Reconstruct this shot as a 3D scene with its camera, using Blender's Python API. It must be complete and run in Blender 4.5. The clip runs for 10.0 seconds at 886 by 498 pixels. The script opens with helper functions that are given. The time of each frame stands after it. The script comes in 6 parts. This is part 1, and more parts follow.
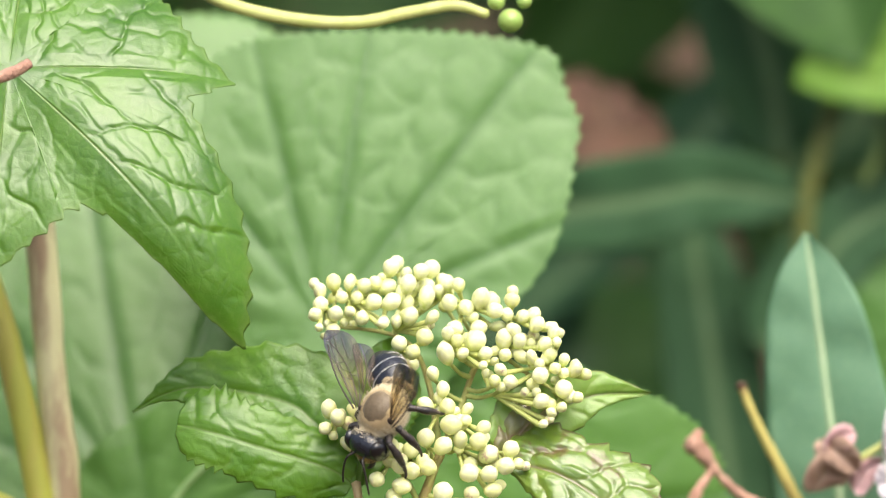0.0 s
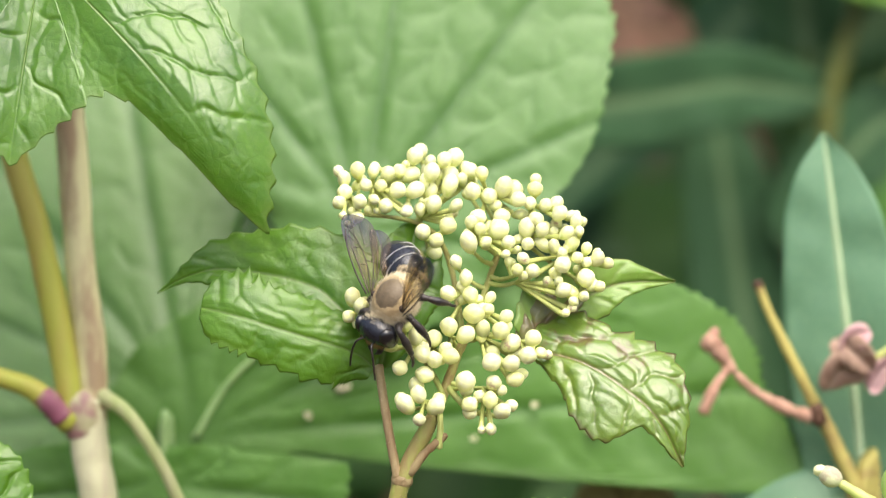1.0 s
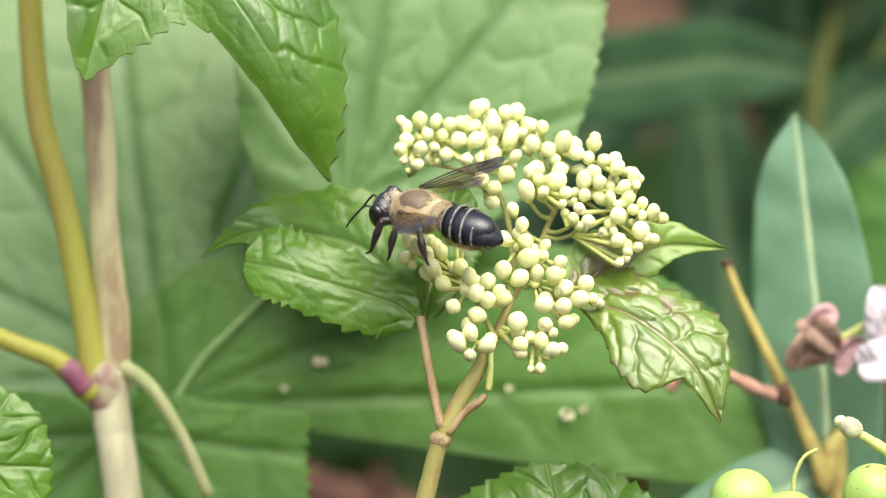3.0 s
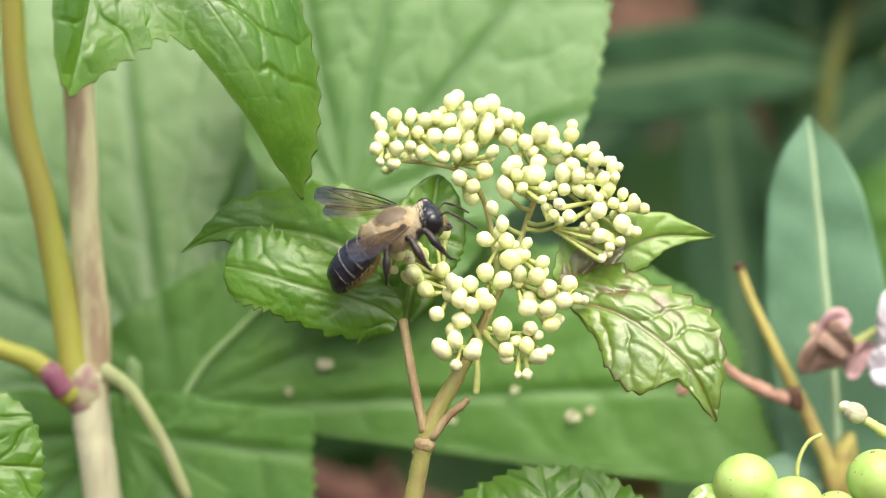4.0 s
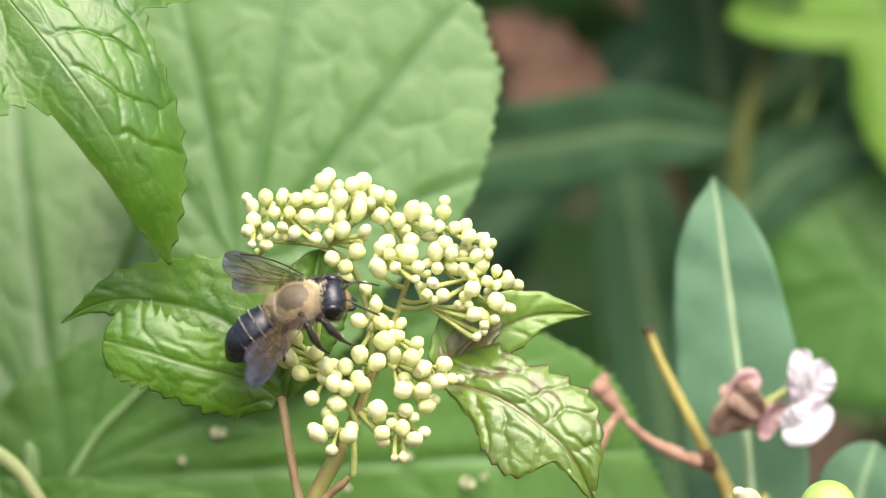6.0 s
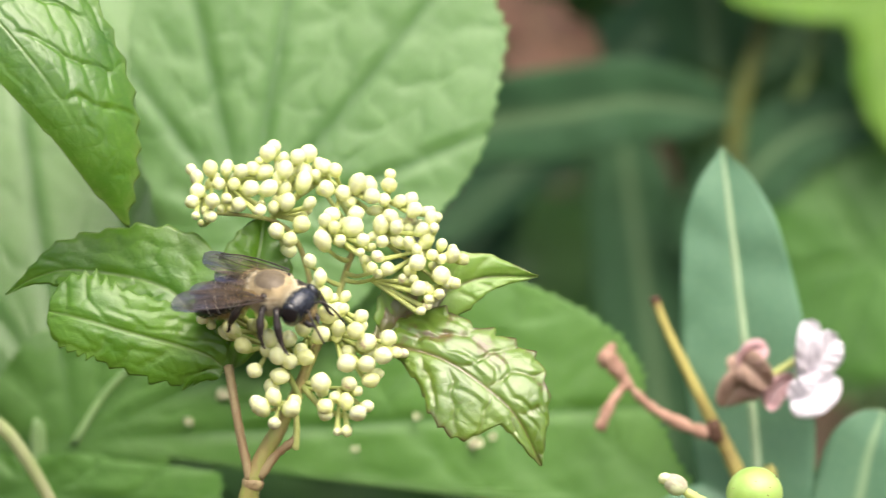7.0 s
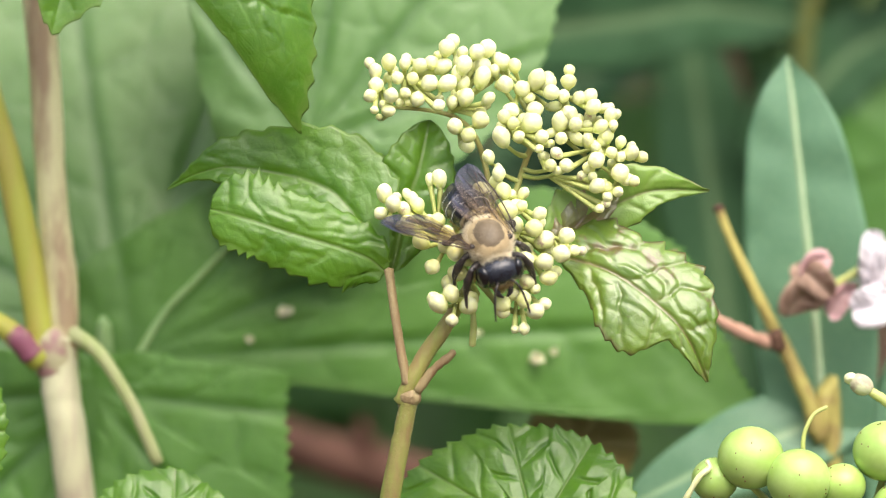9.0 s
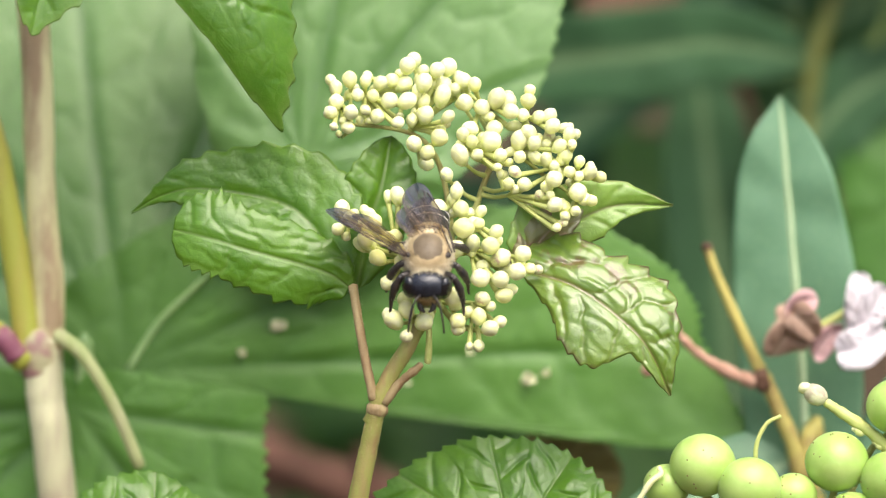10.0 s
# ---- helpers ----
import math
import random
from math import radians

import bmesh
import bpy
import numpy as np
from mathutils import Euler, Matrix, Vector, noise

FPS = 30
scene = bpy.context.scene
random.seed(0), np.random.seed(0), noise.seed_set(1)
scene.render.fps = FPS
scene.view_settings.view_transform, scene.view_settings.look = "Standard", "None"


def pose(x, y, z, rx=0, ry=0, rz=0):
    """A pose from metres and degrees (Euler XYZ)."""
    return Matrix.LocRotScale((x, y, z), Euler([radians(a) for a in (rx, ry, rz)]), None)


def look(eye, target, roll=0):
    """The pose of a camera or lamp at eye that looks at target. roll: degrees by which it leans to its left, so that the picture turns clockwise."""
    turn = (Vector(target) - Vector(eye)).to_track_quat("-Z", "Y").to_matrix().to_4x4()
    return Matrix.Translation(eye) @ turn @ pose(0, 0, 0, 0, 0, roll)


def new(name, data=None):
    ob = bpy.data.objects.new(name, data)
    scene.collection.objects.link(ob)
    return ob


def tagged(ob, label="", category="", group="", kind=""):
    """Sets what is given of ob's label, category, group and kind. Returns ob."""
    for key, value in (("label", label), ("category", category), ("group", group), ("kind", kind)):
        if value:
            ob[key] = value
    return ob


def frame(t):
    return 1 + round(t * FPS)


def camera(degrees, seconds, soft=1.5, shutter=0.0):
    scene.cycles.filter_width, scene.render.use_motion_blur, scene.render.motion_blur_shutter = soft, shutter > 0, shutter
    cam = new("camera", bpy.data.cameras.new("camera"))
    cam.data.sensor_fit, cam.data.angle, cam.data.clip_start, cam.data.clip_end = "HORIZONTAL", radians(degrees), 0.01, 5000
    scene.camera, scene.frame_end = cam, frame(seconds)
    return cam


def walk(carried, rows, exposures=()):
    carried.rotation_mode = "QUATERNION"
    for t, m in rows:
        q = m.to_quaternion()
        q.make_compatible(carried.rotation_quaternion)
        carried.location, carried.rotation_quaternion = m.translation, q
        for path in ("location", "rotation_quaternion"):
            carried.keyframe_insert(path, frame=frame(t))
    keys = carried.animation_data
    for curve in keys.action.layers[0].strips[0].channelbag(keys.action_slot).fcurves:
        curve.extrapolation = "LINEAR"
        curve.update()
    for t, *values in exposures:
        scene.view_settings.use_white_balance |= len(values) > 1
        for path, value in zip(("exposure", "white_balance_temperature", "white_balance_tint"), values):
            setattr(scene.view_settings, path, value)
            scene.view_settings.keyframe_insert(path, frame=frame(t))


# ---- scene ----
TILT = radians(15)
HEART = Vector((0, 0, 0.40))
# the plan's axes: right, up across the view, towards the viewer; its zero is the flower head's heart
BASE = Matrix.Translation(HEART) @ Matrix.Rotation(math.pi / 2 - TILT, 4, "X")


def at(u, v, w=0.0):
    """A place of the plan, in millimetres right, up and towards the viewer, as a place in the world."""
    return BASE @ Vector((u / 1000, v / 1000, w / 1000))


# seconds; the eye's drift right and up, the aim right and up, the distance (mm), the roll (degrees)
AIM = [
    (0, -1.48, -2.21, 3.73, 15.67, 897.63, -0.3),
    (0.5, -1.69, -1.31, 1.35, 9.33, 902.18, 0.2),
    (1, 0, 0, 0, 0, 904, 0),
    (1.5, 4.96, 1.18, 0.21, -3.98, 907.76, -0.05),
    (2, 14.83, 1.34, 5.87, -5.3, 913.8, 0.46),
    (2.5, 21.35, 2.34, 5.59, -4.56, 918.2, 0.53),
    (2.7, 21.67, 3.34, 6.89, -3.91, 916.09, 0.72),
    (3.8, 12.28, 7.78, -0.23, -4.14, 903.65, 0.34),
    (4, 14.2, 9.25, 3.24, -3.1, 907.01, 1.09),
    (4.5, 23.36, 13.91, 13.89, -0.33, 904.77, 1.37),
    (5, 32.75, 11.05, 15.74, 4.53, 907.28, 0.68),
    (5.5, 34.02, 7.72, 13.89, 8.87, 903.19, -0.09),
    (5.7, 33.08, 7.54, 15.37, 8.62, 904.14, -0.41),
    (6.8, 13.27, -1.61, 23.79, 2.76, 902.29, 0.15),
    (7, 11.76, -4.74, 16.78, 1.47, 899.38, 0.34),
    (7.5, 9.9, -9.92, -2.79, -2.26, 891.25, 0.49),
    (8, 9.02, -6.65, -2.01, -7.11, 890.65, 0.5),
    (8.5, 9.05, -1.76, 0.62, -12.58, 896.79, 0.46),
    (9, 17.47, -0.82, 7.86, -12.1, 896.73, 0.53),
    (9.5, 31.68, -1.32, 15.32, -6.86, 903.59, 1.21),
    (10, 36.29, -0.62, 10.82, -7.77, 896.78, 1.67),
]
# seconds; the sprig's way right and up (mm), its lean and its nod (degrees)
SWAY = [
    (0, -0.04, -1.2, -0.18, -1.29),
    (0.5, 0.37, -0.88, 0.27, 0.52),
    (1, 0, -0, 0, -0),
    (1.5, 2.33, 1.3, -1.01, -3.49),
    (2, 12.89, 2.9, 0.97, -3.96),
    (2.5, 13.05, 2.81, 1.33, -4.37),
    (2.7, 15.25, 5.82, -1.53, -7.17),
    (3.8, 5.21, 3.59, 0.32, -0.98),
    (4, 9.62, 5.17, 1.44, -0.11),
    (4.5, 19.89, 6.9, 1.96, -3.63),
    (5, 16.53, 3.65, 0.95, 1.34),
    (5.5, 8.35, 3.5, 2.03, 3.09),
    (5.7, 6.77, 3.77, 1.19, 2.91),
    (6.8, 2.89, 2.82, 1.24, 2.28),
    (7, -4.78, 1.32, 1.13, 2.71),
    (7.5, -0.43, -1.49, 0.97, 5.23),
    (8, 1.39, -0.87, 1.37, 6.4),
    (8.5, 4.74, 2.77, 0.9, 3.77),
    (9, 13.23, 3.79, 0.93, 3.59),
    (9.5, 19.96, 6.09, 1.66, 1.53),
    (10, 9.98, 5.27, 1.55, 2.7),
]
# seconds; the way of the sprig's leaf on the sprig (mm), its lean (degrees)
STALK_SWAY = [
    (0, 0.11, -0.66, 0.05),
    (0.5, -0.52, -0.01, 0.26),
    (1, 0, 0, 0),
    (1.5, 0.01, -0.35, 2.4),
    (2, -1.66, -0.15, -1.35),
    (2.5, -1.01, 0.88, 1.97),
    (2.7, -1.79, -1.65, 4.01),
    (3.8, -0.71, -0.52, -0.19),
    (4, -1.94, -1.32, 1.08),
    (4.5, -2.92, -1.56, 2.04),
    (5, -2.47, -1.52, 2.7),
    (5.5, -2.39, -0.73, -0.23),
    (5.7, -1.73, -0.45, -0.76),
    (6.8, -1.43, -0.67, -1.4),
    (7, -0.82, 0.11, 0.34),
    (7.5, -0.62, 0.25, 0.11),
    (8, -1.15, -0.2, -0.07),
    (8.5, -1.88, -1.07, 0.77),
    (9, -3.42, -1.14, -0.8),
    (9.5, -4.22, -1.31, -0.31),
    (10, -2.26, -1.08, 1.45),
]
# seconds; the way of the worn lobes on the sprig (mm), their lean (degrees)
WORN_SWAY = [
    (0, -0.53, 0.03, 0.02),
    (0.5, -0.62, 0.05, -0.22),
    (1, 0, -0, -0),
    (1.5, -0.39, -0, 1.5),
    (2, -1.26, -0.7, -0.12),
    (2.5, -0.39, 0.59, -1.74),
    (2.7, -1.29, -0.05, -1.48),
    (3.8, 0.68, -0.3, -1.64),
    (4, 0.09, -0.75, -1.92),
    (4.5, -1.54, -1.78, -1.52),
    (5, -0.15, -1.87, -2.46),
    (5.5, 0.13, -1.25, -2.81),
    (5.7, 0.11, -1.46, -2.52),
    (6.8, 0.37, -0.81, -2.05),
    (7, 0.52, 0.45, -1.76),
    (7.5, 0.94, 0.15, -1.38),
    (8, 0.41, -0.68, -1.41),
    (8.5, 0.48, -1.02, -2.1),
    (9, -0.85, -1.7, -2.85),
    (9.5, -1.09, -1.73, -3.05),
    (10, 0.07, -1.01, -1.79),
]
# seconds; how far the sprig's foot lags behind its head (mm)
FOOT_SWAY = [
    (0, 0, 0),
    (0.5, 0, 0),
    (1, 0, 0),
    (1.5, -0.44, -1.12),
    (2, -2.01, -2),
    (2.5, -1.25, -1.11),
    (2.7, -1.61, -3.28),
    (3.8, -0.83, -1.69),
    (4, -2.26, -2.91),
    (4.5, -3.95, -3.39),
    (5, -2.68, -2.78),
    (5.5, -2.25, -2.49),
    (5.7, -2.08, -2.37),
    (6.8, -1.14, -1.72),
    (7, -0.94, -0.23),
    (7.5, -1.11, -1.12),
    (8, -1.64, -0.54),
    (8.5, -1.87, -2.42),
    (9, -3.79, -2.95),
    (9.5, -4.69, -2.98),
    (10, -1.99, -2.27),
]
# seconds; the lobed leaf's way right and up (mm), its lean and its turn (degrees)
LEAF_SWAY = [
    (0, -0.23, -1.71, -0.38, 16.29),
    (0.5, -0.31, -0.96, 0.93, 12.02),
    (1, 0, 0, 0.17, 6),
    (1.5, 3.94, -0.31, -2.53, 10.68),
    (2, 12.59, 1.25, -5.65, 13.2),
    (2.5, 17.41, 3.28, -7.24, 15.55),
    (2.7, 17.15, 4.44, -7.71, 14.93),
    (3.8, 6.96, 3.76, -3.4, 24.82),
    (4, 7.74, 1.82, -6.87, 27.93),
    (4.5, 21.34, 6.26, -7.3, 26.05),
    (5, 15.65, 2.71, -6.47, 18.39),
    (5.5, 8.42, 3.67, -7.25, 21.73),
    (5.7, 5.63, 3.87, -7.25, 21.43),
    (6.8, 0.57, 2.35, -6.62, 18.74),
    (7, -4.76, 2.34, -3.35, 18.66),
    (7.5, -0.95, -0.25, -0.55, 17.49),
    (8, 0.08, -0.59, -1.68, 16.45),
    (8.5, 2.09, 1.2, -3.09, 16.22),
    (9, 12.48, 2.99, -5.73, 20),
    (9.5, 21.6, 5.77, -7.26, 23),
    (10, 12.07, 6.93, -3.6, 20),
]
# seconds; the great leaf's way right and up (mm), its lean (degrees)
GREAT_SWAY = [
    (0, -2.85, 0.95, -0.92),
    (0.5, -1.58, 0.88, -0.74),
    (1, 0, 0, 0),
    (1.5, 0.98, -0.3, 0.1),
    (2, 1.05, -0, -0.6),
    (2.5, 1.08, 0.32, -1.62),
    (2.7, 1.1, 0.38, -1.75),
    (3.8, -0.42, -0.4, -1.06),
    (4, -0.26, -0.35, -0.94),
    (4.5, -0.02, -0.18, -0.52),
    (5, -0.34, 0.62, -0.62),
    (5.5, -2.36, 1.58, -1.93),
    (5.7, -2.69, 1.57, -2.12),
    (6.8, -2.09, 1.48, -1.38),
    (7, -2.12, 1.14, -1.11),
    (7.5, -2.01, -0.14, 0.21),
    (8, -1.72, -0.32, 0.55),
    (8.5, -1.53, -0.48, 0.22),
    (9, -1.97, -0.62, -0.28),
    (9.5, -1.43, 0.72, -1.24),
    (10, -0.87, 1.05, -0.34),
]
# seconds; way right and up (mm)
LOW_SWAY = [
    (0, 0, 0),
    (0.5, 0, 0),
    (1, 0, 0),
    (1.5, 0.13, -0.26),
    (2, 0.16, 2.58),
    (2.5, 0.35, 5.5),
    (2.7, -0.66, 4.69),
    (3.8, -2.32, 2.41),
    (4, -2.61, 3.5),
    (4.5, -5.01, 7.18),
    (5, -4.68, 5.81),
    (5.5, -4.35, 4.44),
    (5.7, -4.21, 3.89),
    (6.8, -3.48, 0.88),
    (7, -3.35, 0.33),
    (7.5, -3.02, -1.04),
    (8, -2.54, -1.37),
    (8.5, -2.49, 0.54),
    (9, -2.38, 1.81),
    (9.5, -3.13, 3.11),
    (10, -3.19, 2.14),
]
STEM_SWAY = [
    (0, -0.3, -1.41),
    (0.5, -0.3, -1.41),
    (1, 0, 0),
    (1.5, 2.06, 0.3),
    (2, 7.15, -0.78),
    (2.5, 7.98, -1.1),
    (2.7, 9.9, -0.82),
    (3.8, 1.76, 0.11),
    (4, 3.34, -0.91),
    (4.5, 9.89, -3.06),
    (5, 8.14, -3.42),
    (5.5, 0.84, -1.68),
    (5.7, 0.82, -0.27),
    (6.8, -1.32, -1.34),
    (7, -1.71, -1.54),
    (7.5, -2.69, -2.03),
    (8, -2.44, -2.48),
    (8.5, -1.29, -2.58),
    (9, 3.21, -3.3),
    (9.5, 7.17, -2.38),
    (10, 3.31, -0.63),
]
FRONT_SWAY = [
    (0, 0.25, -2.4),
    (0.5, 0.25, -2.4),
    (1, 0.25, -2.4),
    (1.5, 0.25, -2.4),
    (2, 8.04, -1.26),
    (2.5, 6.51, -0.22),
    (2.7, 10.1, -0.22),
    (3.8, 1, -1.3),
    (4, 5.22, -0.35),
    (4.5, 12.58, 0.03),
    (5, 10.38, -0.63),
    (5.5, 8.19, -1.28),
    (5.7, 7.31, -1.55),
    (6.8, 2.48, -2.99),
    (7, 1.6, -3.25),
    (7.5, -0.6, -3.91),
    (8, -2.79, -4.56),
    (8.5, -1.01, -2.56),
    (9, 4.54, -2.78),
    (9.5, 11.57, -1.43),
    (10, 4.98, -0.03),
]
REED_SWAY = [
    (0, 0.87, 0.09),
    (0.5, 0.51, -0.01),
    (1, 0, 0),
    (1.5, 0.04, 0.14),
    (2, -0.21, -0.33),
    (2.5, -1.01, -0.28),
    (2.7, -0.4, -0.09),
    (3.8, 0.37, 0.22),
    (4, -0.29, 0.14),
    (4.5, 0.39, 0),
    (5, -0.16, -0.3),
    (5.5, 0.16, -0.12),
    (5.7, 0.53, 0.38),
    (6.8, 0.17, 0.18),
    (7, 0.25, -0.5),
    (7.5, 0.96, -0.33),
    (8, 0.75, -0),
    (8.5, 0.27, 0.07),
    (9, 0.43, 0.06),
    (9.5, 0.01, -0.13),
    (10, 0.55, -0.5),
]
BERRY_SWAY = [
    (0, 0, 0),
    (0.5, 0, 0),
    (1, 0, 0),
    (1.5, -1.36, 0.43),
    (2, 12.84, 2.32),
    (2.5, 14.59, 5.26),
    (2.7, 12.3, 5.69),
    (3.8, 7.86, 0.84),
    (4, 7.77, 8.01),
    (4.5, 17.68, 5),
    (5, 13.44, 4.74),
    (5.5, 9.19, 4.48),
    (5.7, 7.5, 4.37),
    (6.8, -1.84, 3.8),
    (7, -7.14, 0.6),
    (7.5, -3.04, -1.16),
    (8, 0.27, -0.87),
    (8.5, 4.59, 0.28),
    (9, 12.26, 2.99),
    (9.5, 21.33, 4.57),
    (10, 8.61, 7.16),
]
# seconds; the bee's place on the sprig (mm), the way its head points, the way its back faces
BEE_WAY = [
    (0, -5.45, -8.06, 7, -0.49, -0.86, 0.1, -0.6, 0.1, 0.8),
    (0.5, -6.32, -6.58, 7, -0.51, -0.85, 0.1, -0.6, 0.1, 0.8),
    (1, -7.15, -7.77, 7, -0.55, -0.83, 0.11, -0.6, 0.1, 0.8),
    (1.5, -10.43, -8.69, 7, -0.72, -0.68, 0.11, -0.2, 0.45, 0.87),
    (2, -9.3, -8.4, 7, -0.86, -0.38, -0.34, -0.1, 0.5, 0.85),
    (2.5, -11.69, -7.77, 7, -0.81, -0.58, 0.1, -0.1, 0.5, 0.85),
    (2.7, -10.78, -7.18, 7, -0.94, -0.32, 0.1, 0, 0.6, 0.8),
    (3.8, -12.24, -3.39, 7, 0.42, 0.22, -0.88, -0.45, 0.85, 0.2),
    (4, -12.84, -5.08, 7, 0.93, 0.35, -0.11, -0.3, 0.8, 0.5),
    (4.5, -11.4, -5.38, 7, 0.87, 0.48, -0.11, -0.4, 0.6, 0.7),
    (5, -11.61, -3.96, 7, 0.89, 0.44, 0.1, -0.35, 0.45, 0.82),
    (5.5, -9.14, -3.88, 7, 0.95, 0.28, 0.11, -0.3, 0.45, 0.85),
    (5.7, -9.01, -3.12, 7, 0.94, 0.33, 0.11, -0.3, 0.45, 0.85),
    (6.8, -3.06, -6.24, 7, 0.79, -0.34, 0.51, 0, 0.75, 0.66),
    (7, -3.76, -6.22, 7, 0.8, -0.32, 0.51, 0, 0.75, 0.66),
    (7.5, -3.73, -7.83, 7, 0.41, -0.76, 0.51, -0.1, 0.5, 0.85),
    (8, -4.28, -12.02, 7, 0.4, -0.76, 0.51, -0.1, 0.5, 0.85),
    (8.5, -0.03, -11.32, 7, 0.57, -0.63, 0.52, 0, 0.6, 0.8),
    (9, 1.95, -14.27, 7, 0.33, -0.8, 0.51, 0, 0.6, 0.8),
    (9.5, 1.04, -12.64, 7, 0.04, -0.8, 0.6, 0, 0.6, 0.8),
    (10, -0.48, -13.94, 7, 0.02, -0.8, 0.6, 0, 0.6, 0.8),
]

cam = camera(8.6, 10.0, soft=1.1, shutter=0.2)
walk(cam, [(t, look(at(x, y, d), at(u, v, 0), roll)) for t, x, y, u, v, d, roll in AIM])
focus = new("focus_mark")
focus.matrix_world = BASE
cam.data.dof.use_dof, cam.data.dof.focus_object, cam.data.dof.aperture_fstop = True, focus, 11.5

# ---------------------------------------------------------------- light
world = bpy.data.worlds.new("sky")
scene.world = world
world.use_nodes = True
nt = world.node_tree
sky = nt.nodes.new("ShaderNodeTexSky")
sky.sky_type, sky.sun_disc = "NISHITA", False
sky.sun_elevation, sky.sun_rotation = radians(66), radians(151)
sky.air_density, sky.dust_density, sky.ozone_density = 1.0, 7.5, 0.3
nt.links.new(sky.outputs[0], nt.nodes["Background"].inputs[0])
nt.nodes["Background"].inputs[1].default_value = 0.15
sun = new("sun", bpy.data.lights.new("sun", "SUN"))
sun.data.energy, sun.data.angle, sun.data.color = 2.9, radians(62), (1.0, 0.97, 0.92)
sun.matrix_world = look((0.35, -0.62, 1.6), (0, 0, 0))
scene.view_settings.exposure = 0.57

# ---------------------------------------------------------------- materials


def nodes(name):
    m = bpy.data.materials.new(name)
    m.use_nodes = True
    t = m.node_tree
    return m, t, t.nodes["Principled BSDF"], t.nodes["Material Output"]


def rgb(c):
    return (c[0], c[1], c[2], 1)


def put(t, kind, **values):
    n = t.nodes.new(kind)
    for key, value in values.items():
        n.inputs[key].default_value = value
    return n


def speckle(t, scale, detail=4.0, rough=0.55, stretch=1.0):
    co = t.nodes.new("ShaderNodeTexCoord")
    n = put(t, "ShaderNodeTexNoise", Scale=scale, Detail=detail, Roughness=rough)
    if stretch != 1.0:
        m = t.nodes.new("ShaderNodeMapping")
        m.inputs["Scale"].default_value = (1, stretch, 1)
        t.links.new(co.outputs["Object"], m.inputs["Vector"])
        t.links.new(m.outputs[0], n.inputs["Vector"])
    else:
        t.links.new(co.outputs["Object"], n.inputs["Vector"])
    return n


def ramp(t, source, a, b, ca=(0, 0, 0), cb=(1, 1, 1)):
    n = t.nodes.new("ShaderNodeValToRGB")
    n.color_ramp.elements[0].position, n.color_ramp.elements[1].position = a, b
    n.color_ramp.elements[0].color, n.color_ramp.elements[1].color = rgb(ca), rgb(cb)
    t.links.new(source, n.inputs[0])
    return n.outputs[0]


def mix(t, fac, a, b):
    n = t.nodes.new("ShaderNodeMix")
    n.data_type = "RGBA"
    for slot, value in ((0, fac), (6, a), (7, b)):
        if isinstance(value, (tuple, float, int)):
            n.inputs[slot].default_value = rgb(value) if isinstance(value, tuple) else value
        else:
            t.links.new(value, n.inputs[slot])
    return n.outputs[2]


def relief(t, bsdf, height, strength, distance):
    n = put(t, "ShaderNodeBump", Strength=strength, Distance=distance)
    t.links.new(height, n.inputs["Height"])
    t.links.new(n.outputs[0], bsdf.inputs["Normal"])


def net_place(t):
    return t.nodes.new("ShaderNodeTexCoord").outputs["Object"]


def clamped(t, source, factor):
    n = t.nodes.new("ShaderNodeMath")
    n.operation, n.use_clamp = "MULTIPLY", True
    n.inputs[1].default_value = factor
    t.links.new(source, n.inputs[0])
    return n.outputs[0]


